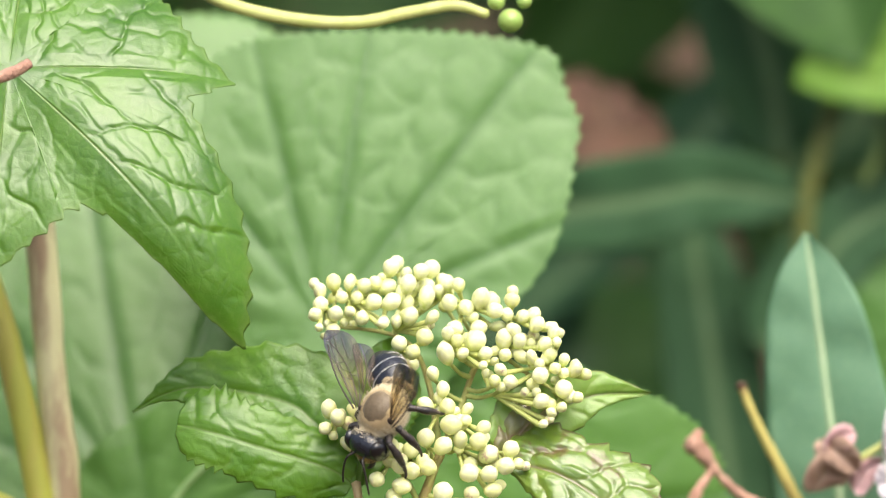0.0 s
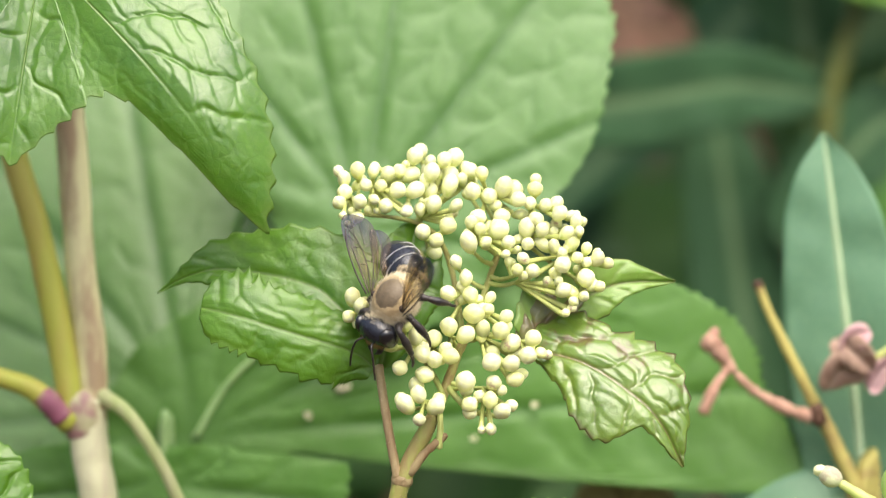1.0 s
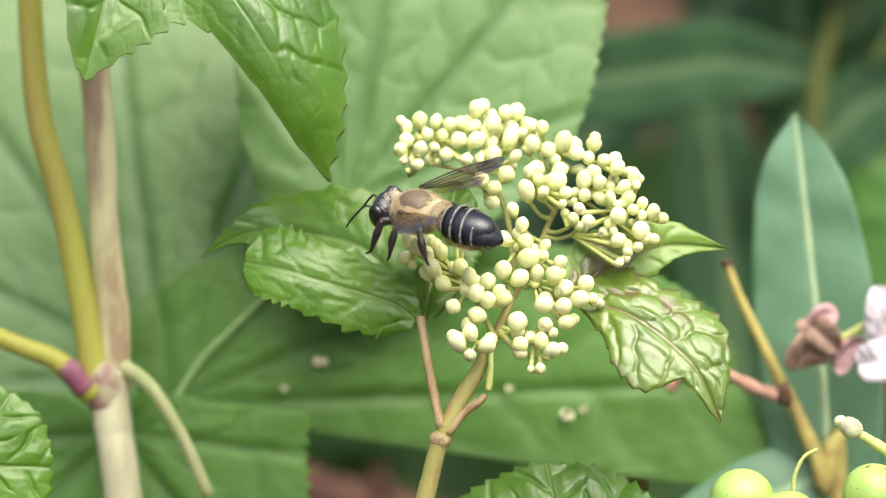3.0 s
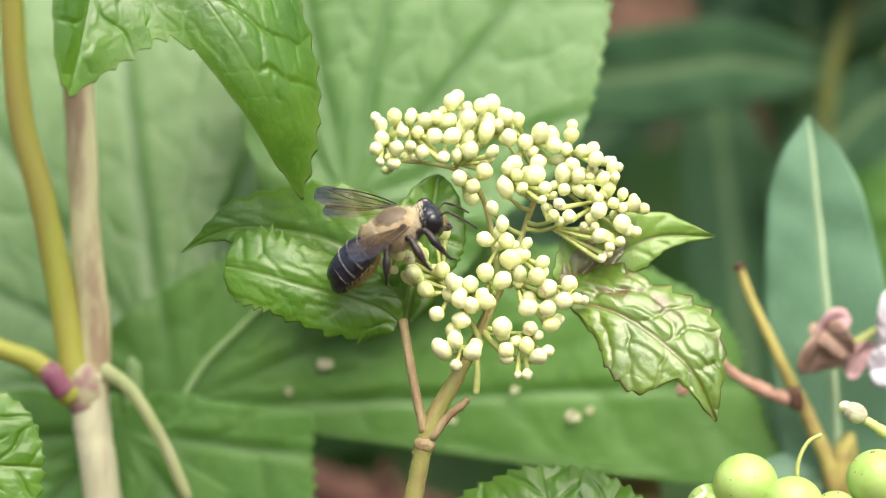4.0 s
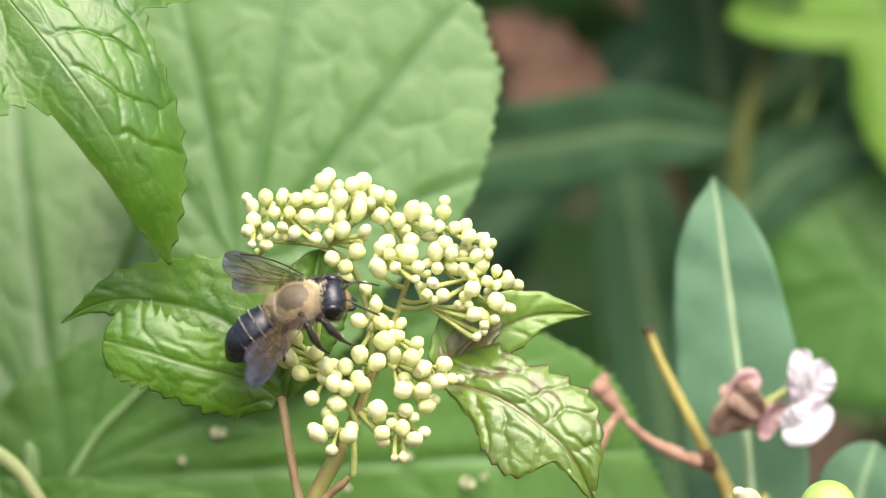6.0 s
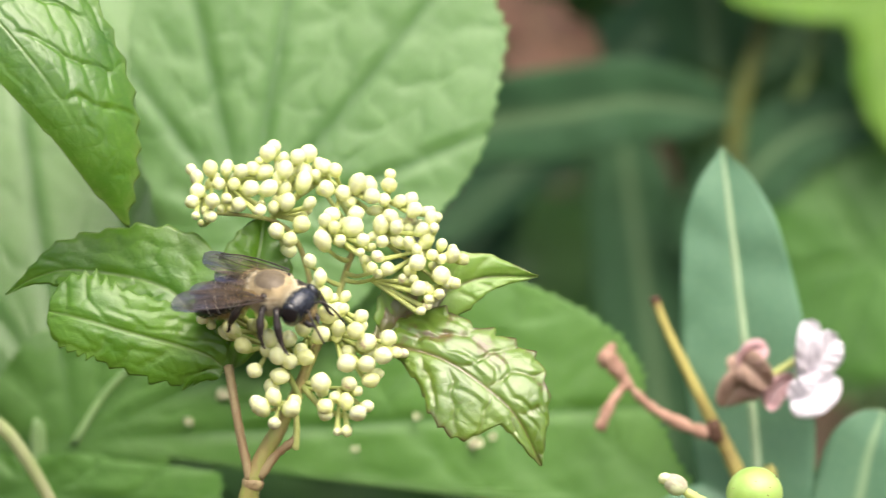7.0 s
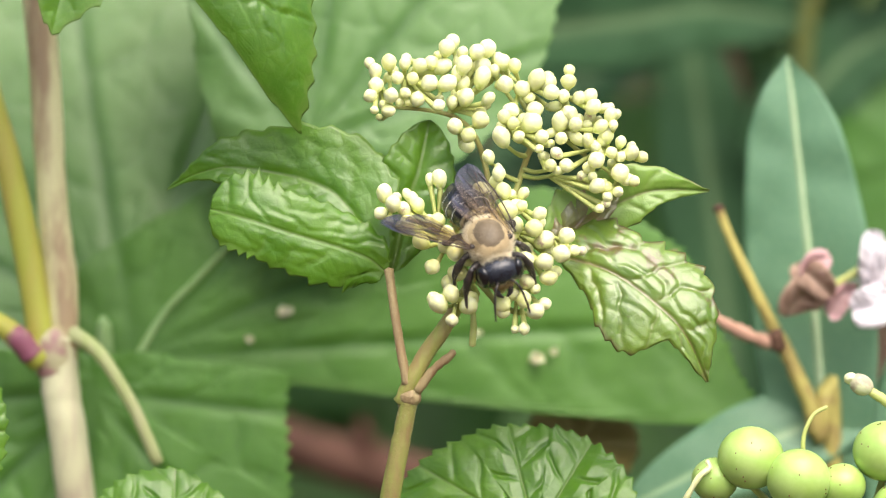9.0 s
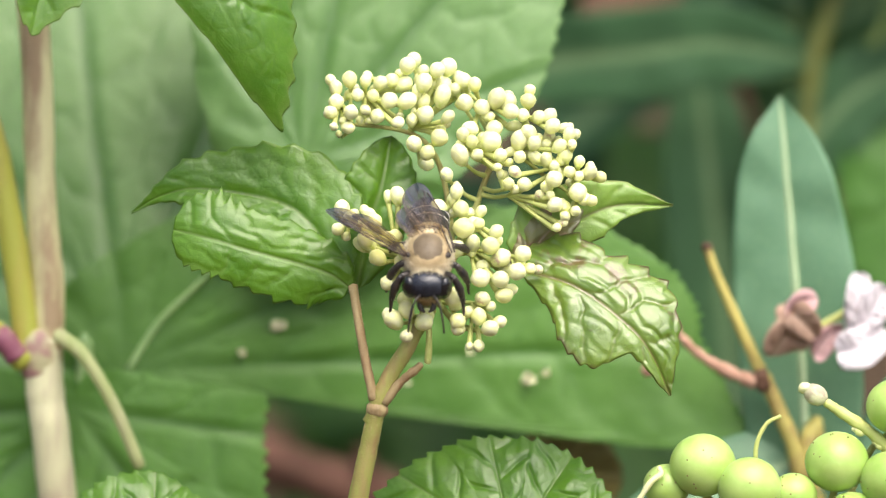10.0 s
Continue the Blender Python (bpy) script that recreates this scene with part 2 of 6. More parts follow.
def leaf_mat(name, light, dark, vein, rough=0.38, gloss=0.5, thin=0.22, blotch=None, blotch_at=0.62, grain=900, net_scale=850, coat=0.0, coarse=0, deep=0.5):
    """A leaf's skin: two greens in patches, veins, a fine net in relief, light that comes through."""
    m, t, b, out = nodes(name)
    patch = speckle(t, 90, 5)
    col = mix(t, ramp(t, patch.outputs[0], 0.35, 0.68), dark, light)
    fine = speckle(t, grain, 6)
    col = mix(t, ramp(t, fine.outputs[0], 0.45, 0.75, (0, 0, 0), (0.14, 0.14, 0.14)), col, vein)
    if blotch:
        worn = speckle(t, 130, 6, 0.65)
        col = mix(t, ramp(t, worn.outputs[0], blotch_at, blotch_at + 0.07), col, blotch)
    net = put(t, "ShaderNodeTexVoronoi", Scale=net_scale)
    net.feature = "DISTANCE_TO_EDGE"
    t.links.new(mix(t, 0.0009, net_place(t), fine.outputs[1]), net.inputs["Vector"])
    height = mix(t, 0.4, ramp(t, net.outputs[0], 0.0, 0.11), fine.outputs[0])
    col = mix(t, ramp(t, net.outputs[0], 0.0, 0.08, (0.09, 0.09, 0.09), (0, 0, 0)), col, vein)
    if coarse:
        cells = put(t, "ShaderNodeTexVoronoi", Scale=coarse)
        cells.feature = "DISTANCE_TO_EDGE"
        t.links.new(mix(t, 0.9 / coarse, net_place(t), speckle(t, coarse * 0.7, 3).outputs[1]), cells.inputs["Vector"])
        col = mix(t, ramp(t, cells.outputs[0], 0.0, 0.06, (0.16, 0.16, 0.16), (0, 0, 0)), col, tuple(0.7 * v for v in dark))
        height = mix(t, 0.7, height, ramp(t, cells.outputs[0], 0.0, 0.2))
    a = t.nodes.new("ShaderNodeAttribute")
    a.attribute_name = "vein"
    col = mix(t, clamped(t, a.outputs["Fac"], 1.0), col, vein)
    if blotch:
        col = mix(t, clamped(t, a.outputs["Fac"], -1.0), col, tuple(c * 0.7 for c in blotch))
    t.links.new(col, b.inputs["Base Color"])
    t.links.new(ramp(t, patch.outputs[0], 0.3, 0.7, (rough * 0.9,) * 3, (rough * 1.15,) * 3), b.inputs["Roughness"])
    b.inputs["Specular IOR Level"].default_value = gloss
    b.inputs["Coat Weight"].default_value, b.inputs["Coat Roughness"].default_value = coat, 0.25
    relief(t, b, height, deep, 0.00009 if not coarse else 0.09 / coarse)
    tr = t.nodes.new("ShaderNodeBsdfTranslucent")
    t.links.new(mix(t, 0.5, col, tuple(min(1.0, c * 1.6) for c in light)), tr.inputs[0])
    s = put(t, "ShaderNodeMixShader", Fac=thin)
    t.links.new(b.outputs[0], s.inputs[1])
    t.links.new(tr.outputs[0], s.inputs[2])
    t.links.new(s.outputs[0], out.inputs[0])
    return m


def skin_mat(name, a, b, scale=300, rough=0.5, gloss=0.5, bump=0.3, lo=0.35, hi=0.65, soft=0.0, depth=0.0003, stretch=1.0):
    """A plain skin of two colours in patches, with relief."""
    m, t, bsdf, _ = nodes(name)
    n = speckle(t, scale, 5, 0.6, stretch)
    info = t.nodes.new("ShaderNodeObjectInfo")
    col = mix(t, ramp(t, n.outputs[0], lo, hi), a, b)
    hue = put(t, "ShaderNodeHueSaturation")
    span = put(t, "ShaderNodeMapRange")
    span.inputs["To Min"].default_value, span.inputs["To Max"].default_value = 0.86, 1.1
    t.links.new(info.outputs["Random"], span.inputs[0])
    t.links.new(span.outputs[0], hue.inputs["Value"])
    t.links.new(col, hue.inputs["Color"])
    t.links.new(hue.outputs[0], bsdf.inputs["Base Color"])
    bsdf.inputs["Roughness"].default_value, bsdf.inputs["Specular IOR Level"].default_value = rough, gloss
    if soft:
        bsdf.inputs["Subsurface Weight"].default_value = soft
        bsdf.inputs["Subsurface Radius"].default_value = (0.002, 0.002, 0.0008)
        bsdf.inputs["Subsurface Scale"].default_value = 0.5
    fine = speckle(t, scale * 4, 5)
    relief(t, bsdf, fine.outputs[0], bump, depth)
    return m


def bud_mat(name, foot, belly, crown):
    """A bud's skin: greenish at the foot, partly its own green and partly painted shade, cream at the crown, with faint
    patches and specks.
    """
    m, t, bsdf, _ = nodes(name)
    co = t.nodes.new("ShaderNodeTexCoord")
    xyz = t.nodes.new("ShaderNodeSeparateXYZ")
    t.links.new(co.outputs["Object"], xyz.inputs[0])
    span = put(t, "ShaderNodeMapRange")
    span.inputs["From Min"].default_value, span.inputs["From Max"].default_value = -1.1, 0.9
    t.links.new(xyz.outputs[2], span.inputs[0])
    # the foot's green also stands for the greenish shadow low on each bud
    col = mix(t, ramp(t, span.outputs[0], 0.05, 0.55), foot, belly)
    patch = speckle(t, 1.6, 3)
    col = mix(t, ramp(t, patch.outputs[0], 0.4, 0.7), col, crown)
    speck = speckle(t, 5.5, 2)
    col = mix(t, ramp(t, speck.outputs[0], 0.72, 0.8, (0, 0, 0), (0.5, 0.5, 0.5)), col, (0.42, 0.34, 0.16))
    col = mix(t, ramp(t, xyz.outputs[2], 1.04, 1.12, (0, 0, 0), (0.7, 0.7, 0.7)), col, (0.45, 0.40, 0.14))
    info = t.nodes.new("ShaderNodeObjectInfo")
    hue = put(t, "ShaderNodeHueSaturation")
    value = put(t, "ShaderNodeMapRange")
    value.inputs["To Min"].default_value, value.inputs["To Max"].default_value = 0.80, 1.06
    t.links.new(info.outputs["Random"], value.inputs[0])
    t.links.new(value.outputs[0], hue.inputs["Value"])
    t.links.new(col, hue.inputs["Color"])
    t.links.new(hue.outputs[0], bsdf.inputs["Base Color"])
    bsdf.inputs["Roughness"].default_value, bsdf.inputs["Specular IOR Level"].default_value = 0.5, 0.35
    bsdf.inputs["Subsurface Weight"].default_value = 0.3
    bsdf.inputs["Subsurface Radius"].default_value = (0.001, 0.001, 0.0004)
    bsdf.inputs["Subsurface Scale"].default_value = 0.5
    relief(t, bsdf, speckle(t, 9, 4).outputs[0], 0.25, 0.00015)
    return m


M_LOBED = leaf_mat("glossy_green_leaf", (0.096, 0.238, 0.010), (0.047, 0.150, 0.004), (0.20, 0.29, 0.07), 0.34, 0.9, 0.28, coarse=330, deep=0.2)
M_SPRIG = leaf_mat("sprig_leaf", (0.132, 0.285, 0.020), (0.070, 0.192, 0.009), (0.16, 0.26, 0.06), 0.32, 0.65, 0.34, (0.30, 0.28, 0.10), 0.74, coarse=420, deep=0.25)
M_WORN = leaf_mat("worn_glossy_leaf", (0.205, 0.325, 0.045), (0.110, 0.210, 0.018), (0.18, 0.15, 0.05), 0.30, 1.05, 0.3, (0.15, 0.10, 0.04), 0.58, coarse=320, deep=0.25)
M_WORN_BASE = leaf_mat("silvery_brown_leaf", (0.24, 0.25, 0.08), (0.15, 0.17, 0.05), (0.20, 0.15, 0.07), 0.28, 1.0, 0.25, (0.21, 0.145, 0.065), 0.5, coat=0.3, coarse=300, deep=0.4)
M_WORN_PALE = leaf_mat("pale_worn_leaf", (0.29, 0.46, 0.09), (0.20, 0.36, 0.05), (0.24, 0.26, 0.09), 0.34, 0.8, 0.36, (0.17, 0.115, 0.04), 0.64, coarse=260, deep=0.28)
M_BROAD = leaf_mat("matt_broad_leaf", (0.112, 0.262, 0.040), (0.080, 0.210, 0.024), (0.055, 0.160, 0.018), 0.48, 0.55, 0.28, coarse=110, deep=0.2)
# the next two greens are paler and bluer than M_BROAD to hold sheen
M_CROWN = leaf_mat("sheen_pale_broad_leaf", (0.140, 0.288, 0.075), (0.100, 0.238, 0.044), (0.064, 0.178, 0.026), 0.44, 0.8, 0.28, coarse=110, deep=0.2)
M_SIDE = leaf_mat("sheen_green_broad_leaf", (0.138, 0.285, 0.066), (0.098, 0.235, 0.038), (0.064, 0.175, 0.024), 0.44, 0.8, 0.28, coarse=110, deep=0.2)
M_LOW = leaf_mat("green_low_leaf", (0.115, 0.285, 0.035), (0.085, 0.235, 0.022), (0.06, 0.17, 0.02), 0.48, 0.6, 0.28, coarse=110, deep=0.22)
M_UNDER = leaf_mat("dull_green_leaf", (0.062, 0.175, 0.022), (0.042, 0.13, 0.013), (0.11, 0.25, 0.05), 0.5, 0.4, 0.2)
M_REED = leaf_mat("bluish_lance_leaf", (0.114, 0.252, 0.138), (0.092, 0.215, 0.115), (0.28, 0.43, 0.23), 0.5, 0.6, 0.2, (0.32, 0.24, 0.13), 0.69)
# far lance leaves: the thicket's shade is put into this darker green
M_LANCE_SHADED = leaf_mat("shaded_lance_leaf", (0.034, 0.093, 0.037), (0.023, 0.068, 0.027), (0.13, 0.21, 0.10), 0.6, 0.2, 0.12)
M_LIME = leaf_mat("lime_leaf", (0.155, 0.315, 0.026), (0.105, 0.24, 0.018), (0.25, 0.38, 0.09), 0.5, 0.4, 0.35)
M_HEDGE = leaf_mat("hedge_leaf", (0.048, 0.125, 0.020), (0.026, 0.078, 0.013), (0.07, 0.15, 0.04), 0.55, 0.3, 0.15)
M_DEAD = leaf_mat("dead_leaf", (0.125, 0.066, 0.045), (0.078, 0.045, 0.032), (0.16, 0.11, 0.06), 0.7, 0.2, 0.1)
M_OLIVE = leaf_mat("fading_leaf", (0.22, 0.18, 0.05), (0.15, 0.12, 0.035), (0.26, 0.22, 0.08), 0.65, 0.2, 0.15)
M_PETAL = leaf_mat("white_petal", (0.82, 0.80, 0.84), (0.70, 0.64, 0.68), (0.85, 0.8, 0.85), 0.6, 0.2, 0.3, (0.35, 0.2, 0.18), 0.66)
M_PINK = leaf_mat("pink_petal", (0.7, 0.48, 0.5), (0.5, 0.3, 0.3), (0.75, 0.55, 0.55), 0.6, 0.2, 0.3)
M_WITHER = leaf_mat("withered_petal", (0.50, 0.35, 0.27), (0.30, 0.19, 0.14), (0.5, 0.38, 0.3), 0.7, 0.2, 0.25)
M_BUD = bud_mat("cream_bud", (0.56, 0.66, 0.18), (0.81, 0.84, 0.42), (0.88, 0.89, 0.57))
M_BUD_GREEN = bud_mat("green_bud", (0.58, 0.66, 0.16), (0.78, 0.81, 0.34), (0.83, 0.85, 0.46))
M_BUD_MAUVE = skin_mat("mauve_bud", (0.74, 0.75, 0.42), (0.44, 0.31, 0.25), 1.4, 0.5, 0.4, 0.2, 0.5, 0.66)
M_SPENT = skin_mat("spent_bud", (0.62, 0.64, 0.40), (0.42, 0.36, 0.26), 380, 0.55, 0.3, 0.4, 0.45, 0.6)
M_BRACT = skin_mat("dark_magenta_bract", (0.24, 0.08, 0.12), (0.42, 0.34, 0.20), 300, 0.5, 0.4, 0.3, 0.45, 0.68)
M_TENDRIL = skin_mat("pale_green_tendril", (0.34, 0.40, 0.15), (0.43, 0.44, 0.23), 300, 0.5, 0.4, 0.3, stretch=0.15)
M_STALK = skin_mat("green_stalk", (0.42, 0.48, 0.14), (0.52, 0.55, 0.20), 500, 0.5, 0.4)
M_BRANCH = skin_mat("olive_branch", (0.36, 0.42, 0.12), (0.33, 0.28, 0.10), 420, 0.55, 0.4, 0.4, stretch=0.3)
M_PEDUNCLE = skin_mat("olive_stalk", (0.30, 0.34, 0.08), (0.30, 0.22, 0.09), 420, 0.55, 0.4, 0.5, stretch=0.3)
M_RED_STALK = skin_mat("reddish_stalk", (0.42, 0.34, 0.17), (0.25, 0.15, 0.075), 420, 0.55, 0.4, 0.5, stretch=0.2)
M_STEM_BROWN = skin_mat("pale_brown_stem", (0.66, 0.63, 0.34), (0.38, 0.28, 0.165), 190, 0.55, 0.35, 0.5, 0.47, 0.62, stretch=0.22)
M_STEM_GREEN = skin_mat("yellow_green_stem", (0.40, 0.42, 0.065), (0.42, 0.35, 0.08), 260, 0.5, 0.4, 0.3, 0.42, 0.66, stretch=0.15)
M_STEM_PALE = skin_mat("pale_stem", (0.64, 0.63, 0.40), (0.42, 0.32, 0.25), 220, 0.55, 0.35, 0.3, 0.48, 0.66, stretch=0.1)
# stalk green with shade put into the colour, for most leaf stalks
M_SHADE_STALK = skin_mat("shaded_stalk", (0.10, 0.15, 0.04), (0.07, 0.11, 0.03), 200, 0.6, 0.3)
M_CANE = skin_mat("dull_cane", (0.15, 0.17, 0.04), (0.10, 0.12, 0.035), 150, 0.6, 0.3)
M_NODE = skin_mat("magenta_node", (0.50, 0.47, 0.27), (0.36, 0.20, 0.19), 260, 0.5, 0.4, 0.3, 0.42, 0.62)
M_RIB = skin_mat("pale_rib", (0.22, 0.36, 0.13), (0.27, 0.41, 0.17), 200, 0.5, 0.4, 0.2)
M_REED_RIB = skin_mat("whitish_rib", (0.42, 0.54, 0.34), (0.36, 0.48, 0.28), 200, 0.5, 0.4, 0.2)
M_TWIG = skin_mat("ochre_twig", (0.43, 0.38, 0.11), (0.27, 0.19, 0.075), 200, 0.6, 0.3, 0.4, 0.45, 0.65)
M_DRIED = skin_mat("dried_red_stalk", (0.50, 0.31, 0.23), (0.31, 0.17, 0.12), 420, 0.75, 0.15, 0.7, depth=0.0008)
M_BARK = skin_mat("brown_bark", (0.13, 0.066, 0.047), (0.065, 0.034, 0.023), 120, 0.8, 0.2, 0.6)
M_BERRY = skin_mat("green_berry", (0.28, 0.44, 0.09), (0.40, 0.54, 0.17), 150, 0.34, 0.5, 0.08, soft=0.2)
M_FRECKLE = skin_mat("brown_freckle", (0.12, 0.08, 0.03), (0.2, 0.12, 0.05), 400, 0.7, 0.2)
M_SOIL = skin_mat("dark_soil", (0.05, 0.035, 0.02), (0.09, 0.06, 0.04), 40, 0.95, 0.1, 0.8, depth=0.01)
M_BLACK = skin_mat("black_shell", (0.010, 0.012, 0.019), (0.019, 0.022, 0.032), 900, 0.25, 0.6, 0.2)
M_EYE = skin_mat("eye_shell", (0.006, 0.006, 0.008), (0.012, 0.012, 0.014), 1200, 0.18, 0.7, 0.1)
M_BAND = skin_mat("pale_hair_band", (0.80, 0.78, 0.72), (0.60, 0.57, 0.52), 2500, 0.8, 0.1, 0.5)
M_FUR = skin_mat("tan_fur", (0.42, 0.33, 0.19), (0.52, 0.42, 0.26), 500, 0.75, 0.2, 0.3)
M_FUR_PALE = skin_mat("pale_fur", (0.80, 0.72, 0.53), (0.64, 0.55, 0.36), 500, 0.75, 0.2, 0.3)
M_DISC = skin_mat("brown_back", (0.125, 0.096, 0.060), (0.19, 0.145, 0.090), 700, 0.45, 0.4, 0.4)
M_FACE = skin_mat("yellow_face_hair", (0.58, 0.46, 0.22), (0.48, 0.34, 0.14), 900, 0.7, 0.2, 0.3)
M_LEG = skin_mat("black_leg", (0.012, 0.011, 0.012), (0.04, 0.03, 0.025), 700, 0.4, 0.5, 0.3)
M_WING_VEIN = skin_mat("wing_vein", (0.018, 0.012, 0.010), (0.04, 0.02, 0.012), 700, 0.45, 0.5, 0.1)


def wing_mat():
    """Smoky film: amber and clear at the root, darker and bluish towards the tip."""
    m, t, b, out = nodes("wing_film")
    a = t.nodes.new("ShaderNodeAttribute")
    a.attribute_name = "vein"
    t.links.new(mix(t, a.outputs["Fac"], (0.12, 0.075, 0.035), (0.030, 0.034, 0.060)), b.inputs["Base Color"])
    b.inputs["Roughness"].default_value, b.inputs["Specular IOR Level"].default_value = 0.42, 0.3
    wrinkle = speckle(t, 900, 3)
    relief(t, b, wrinkle.outputs[0], 0.5, 0.0004)
    clear = t.nodes.new("ShaderNodeBsdfTransparent")
    clear.inputs[0].default_value = (0.86, 0.78, 0.6, 1)
    s = t.nodes.new("ShaderNodeMixShader")
    streak = speckle(t, 1500, 2, 0.5, 0.05)
    body = ramp(t, a.outputs["Fac"], 0.0, 1.0, (0.12, 0.12, 0.12), (0.72, 0.72, 0.72))
    t.links.new(mix(t, ramp(t, streak.outputs[0], 0.5, 0.62, (0, 0, 0), (0.5, 0.5, 0.5)), body, (0.93, 0.93, 0.93)), s.inputs[0])
    t.links.new(clear.outputs[0], s.inputs[1])
    t.links.new(b.outputs[0], s.inputs[2])
    t.links.new(s.outputs[0], out.inputs[0])
    return m


M_WING = wing_mat()

# ---------------------------------------------------------------- makers
ZERO = {}


def thing(name, origin, label, category, group=""):
    """An empty at its base, in plan millimetres, which parents its parts."""
    ob = new(name)
    ob.empty_display_size = 0.003
    ob.matrix_world = BASE @ Matrix.Translation(Vector(origin) / 1000)
    ZERO[ob] = Vector(origin)
    return tagged(ob, label, category, group)


def mesh_of(name, verts, faces, mats, vein=None, smooth=True):
    me = bpy.data.meshes.new(name)
    me.from_pydata([tuple(p) for p in verts], [], faces)
    for m in mats if isinstance(mats, (list, tuple)) else [mats]:
        me.materials.append(m)
    if vein is not None:
        me.attributes.new("vein", "FLOAT", "POINT").data.foreach_set("value", np.asarray(vein, dtype=np.float32))
    if smooth:
        me.polygons.foreach_set("use_smooth", [True] * len(me.polygons))
    me.update()
    return me


def part(name, geo, mat, parent, label=""):
    """Links a geometry (verts in plan millimetres, faces, vein values) as one mesh under a thing or a part."""
    verts, faces, vein = geo
    zero = np.array(ZERO[parent])
    ob = new(name, mesh_of(name, (np.asarray(verts, dtype=float) - zero) / 1000, faces, mat, vein))
    ob.parent = parent
    ZERO[ob] = ZERO[parent]
    return tagged(ob, label)


def thicken(ob, mm=0.08):
    s = ob.modifiers.new("thickness", "SOLIDIFY")
    s.thickness, s.offset = mm / 1000, -1
    return ob


def spline(points, n):
    """A smooth line through the points: n + 1 places."""
    p = np.array(points, dtype=float)
    p = np.vstack([2 * p[0] - p[1], p, 2 * p[-1] - p[-2]])
    out = []
    for s in np.linspace(0, len(p) - 3 - 1e-9, n + 1):
        i, f = int(s), s - int(s)
        a, b, c, d = p[i:i + 4]
        out.append(0.5 * (2 * b + (c - a) * f + (2 * a - 5 * b + 4 * c - d) * f ** 2 + (3 * b - a - 3 * c + d) * f ** 3))
    return np.array(out)


def tube(points, radii, n=24, sides=10, wobble=0.04, seed=0):
    """A round stalk along a smooth line, thicker and thinner by the radii, with closed rounded ends."""
    rng = np.random.default_rng(seed)
    line = spline(points, n)
    rad = np.interp(np.linspace(0, 1, n + 1), np.linspace(0, 1, len(radii)), radii) * (1 + wobble * rng.normal(size=n + 1))
    tan = np.gradient(line, axis=0)
    tan /= np.linalg.norm(tan, axis=1)[:, None] + 1e-12
    side = np.cross(tan, [0.31, 0.17, 0.93])
    side /= np.linalg.norm(side, axis=1)[:, None] + 1e-12
    other = np.cross(tan, side)
    ang = np.linspace(0, 2 * math.pi, sides, endpoint=False)
    verts, faces = [], []
    for i in range(n + 1):
        for a in ang:
            verts.append(line[i] + rad[i] * (math.cos(a) * side[i] + math.sin(a) * other[i]))
    for i in range(n):
        for j in range(sides):
            k = (j + 1) % sides
            faces.append((i * sides + j, i * sides + k, (i + 1) * sides + k, (i + 1) * sides + j))
    for i, s in ((0, -1), (n, 1)):
        verts.append(line[i] + tan[i] * rad[i] * 0.5 * s)
        c = len(verts) - 1
        for j in range(sides):
            k = (j + 1) % sides
            faces.append((i * sides + k, i * sides + j, c) if s < 0 else (i * sides + j, i * sides + k, c))
    return np.array(verts), faces, np.zeros(len(verts))


def ball(centre, size, rows=12, cols=18, rough=0.0, turn=None, seed=0):
    """A rounded body: an ellipsoid, turned and slightly uneven."""
    rng = np.random.default_rng(seed)
    verts, faces = [], []
    for i in range(rows + 1):
        lat = math.pi * i / rows
        for j in range(cols):
            lon = 2 * math.pi * j / cols
            k = 1 + rough * rng.normal()
            verts.append((math.sin(lat) * math.cos(lon) * size[0] * k, math.sin(lat) * math.sin(lon) * size[1] * k, math.cos(lat) * size[2] * k))
    for i in range(rows):
        for j in range(cols):
            k = (j + 1) % cols
            faces.append((i * cols + j, (i + 1) * cols + j, (i + 1) * cols + k, i * cols + k))
    v = np.array(verts)
    if turn is not None:
        v = v @ np.array(turn).T
    return v + np.array(centre), faces, np.zeros(len(v))


def joined(*geos):
    verts, faces, vein = [], [], []
    n = 0
    for v, f, a in geos:
        verts.append(np.asarray(v))
        faces += [tuple(i + n for i in q) for q in f]
        vein.append(np.asarray(a))
        n += len(v)
    return np.vstack(verts), faces, np.concatenate(vein)


LATTICE = np.random.default_rng(77).random((64, 64))


def clouds(x, y):
    """Smooth noise from 0 to 1 over a plane."""
    i, j = np.floor(x).astype(int), np.floor(y).astype(int)
    f, g = x - i, y - j
    f, g = f * f * (3 - 2 * f), g * g * (3 - 2 * g)
    p, q, r, s = (LATTICE[(i + m) % 64, (j + n) % 64] for m, n in ((0, 0), (1, 0), (0, 1), (1, 1)))
    return p * (1 - f) * (1 - g) + q * f * (1 - g) + r * (1 - f) * g + s * f * g


def cloud(x, y):
    return float(clouds(np.array(x), np.array(y)))


def saw(x):
    f = x - np.floor(x)
    return np.where(f < 0.8, (f / 0.8) ** 1.3, (1 - f) / 0.2)


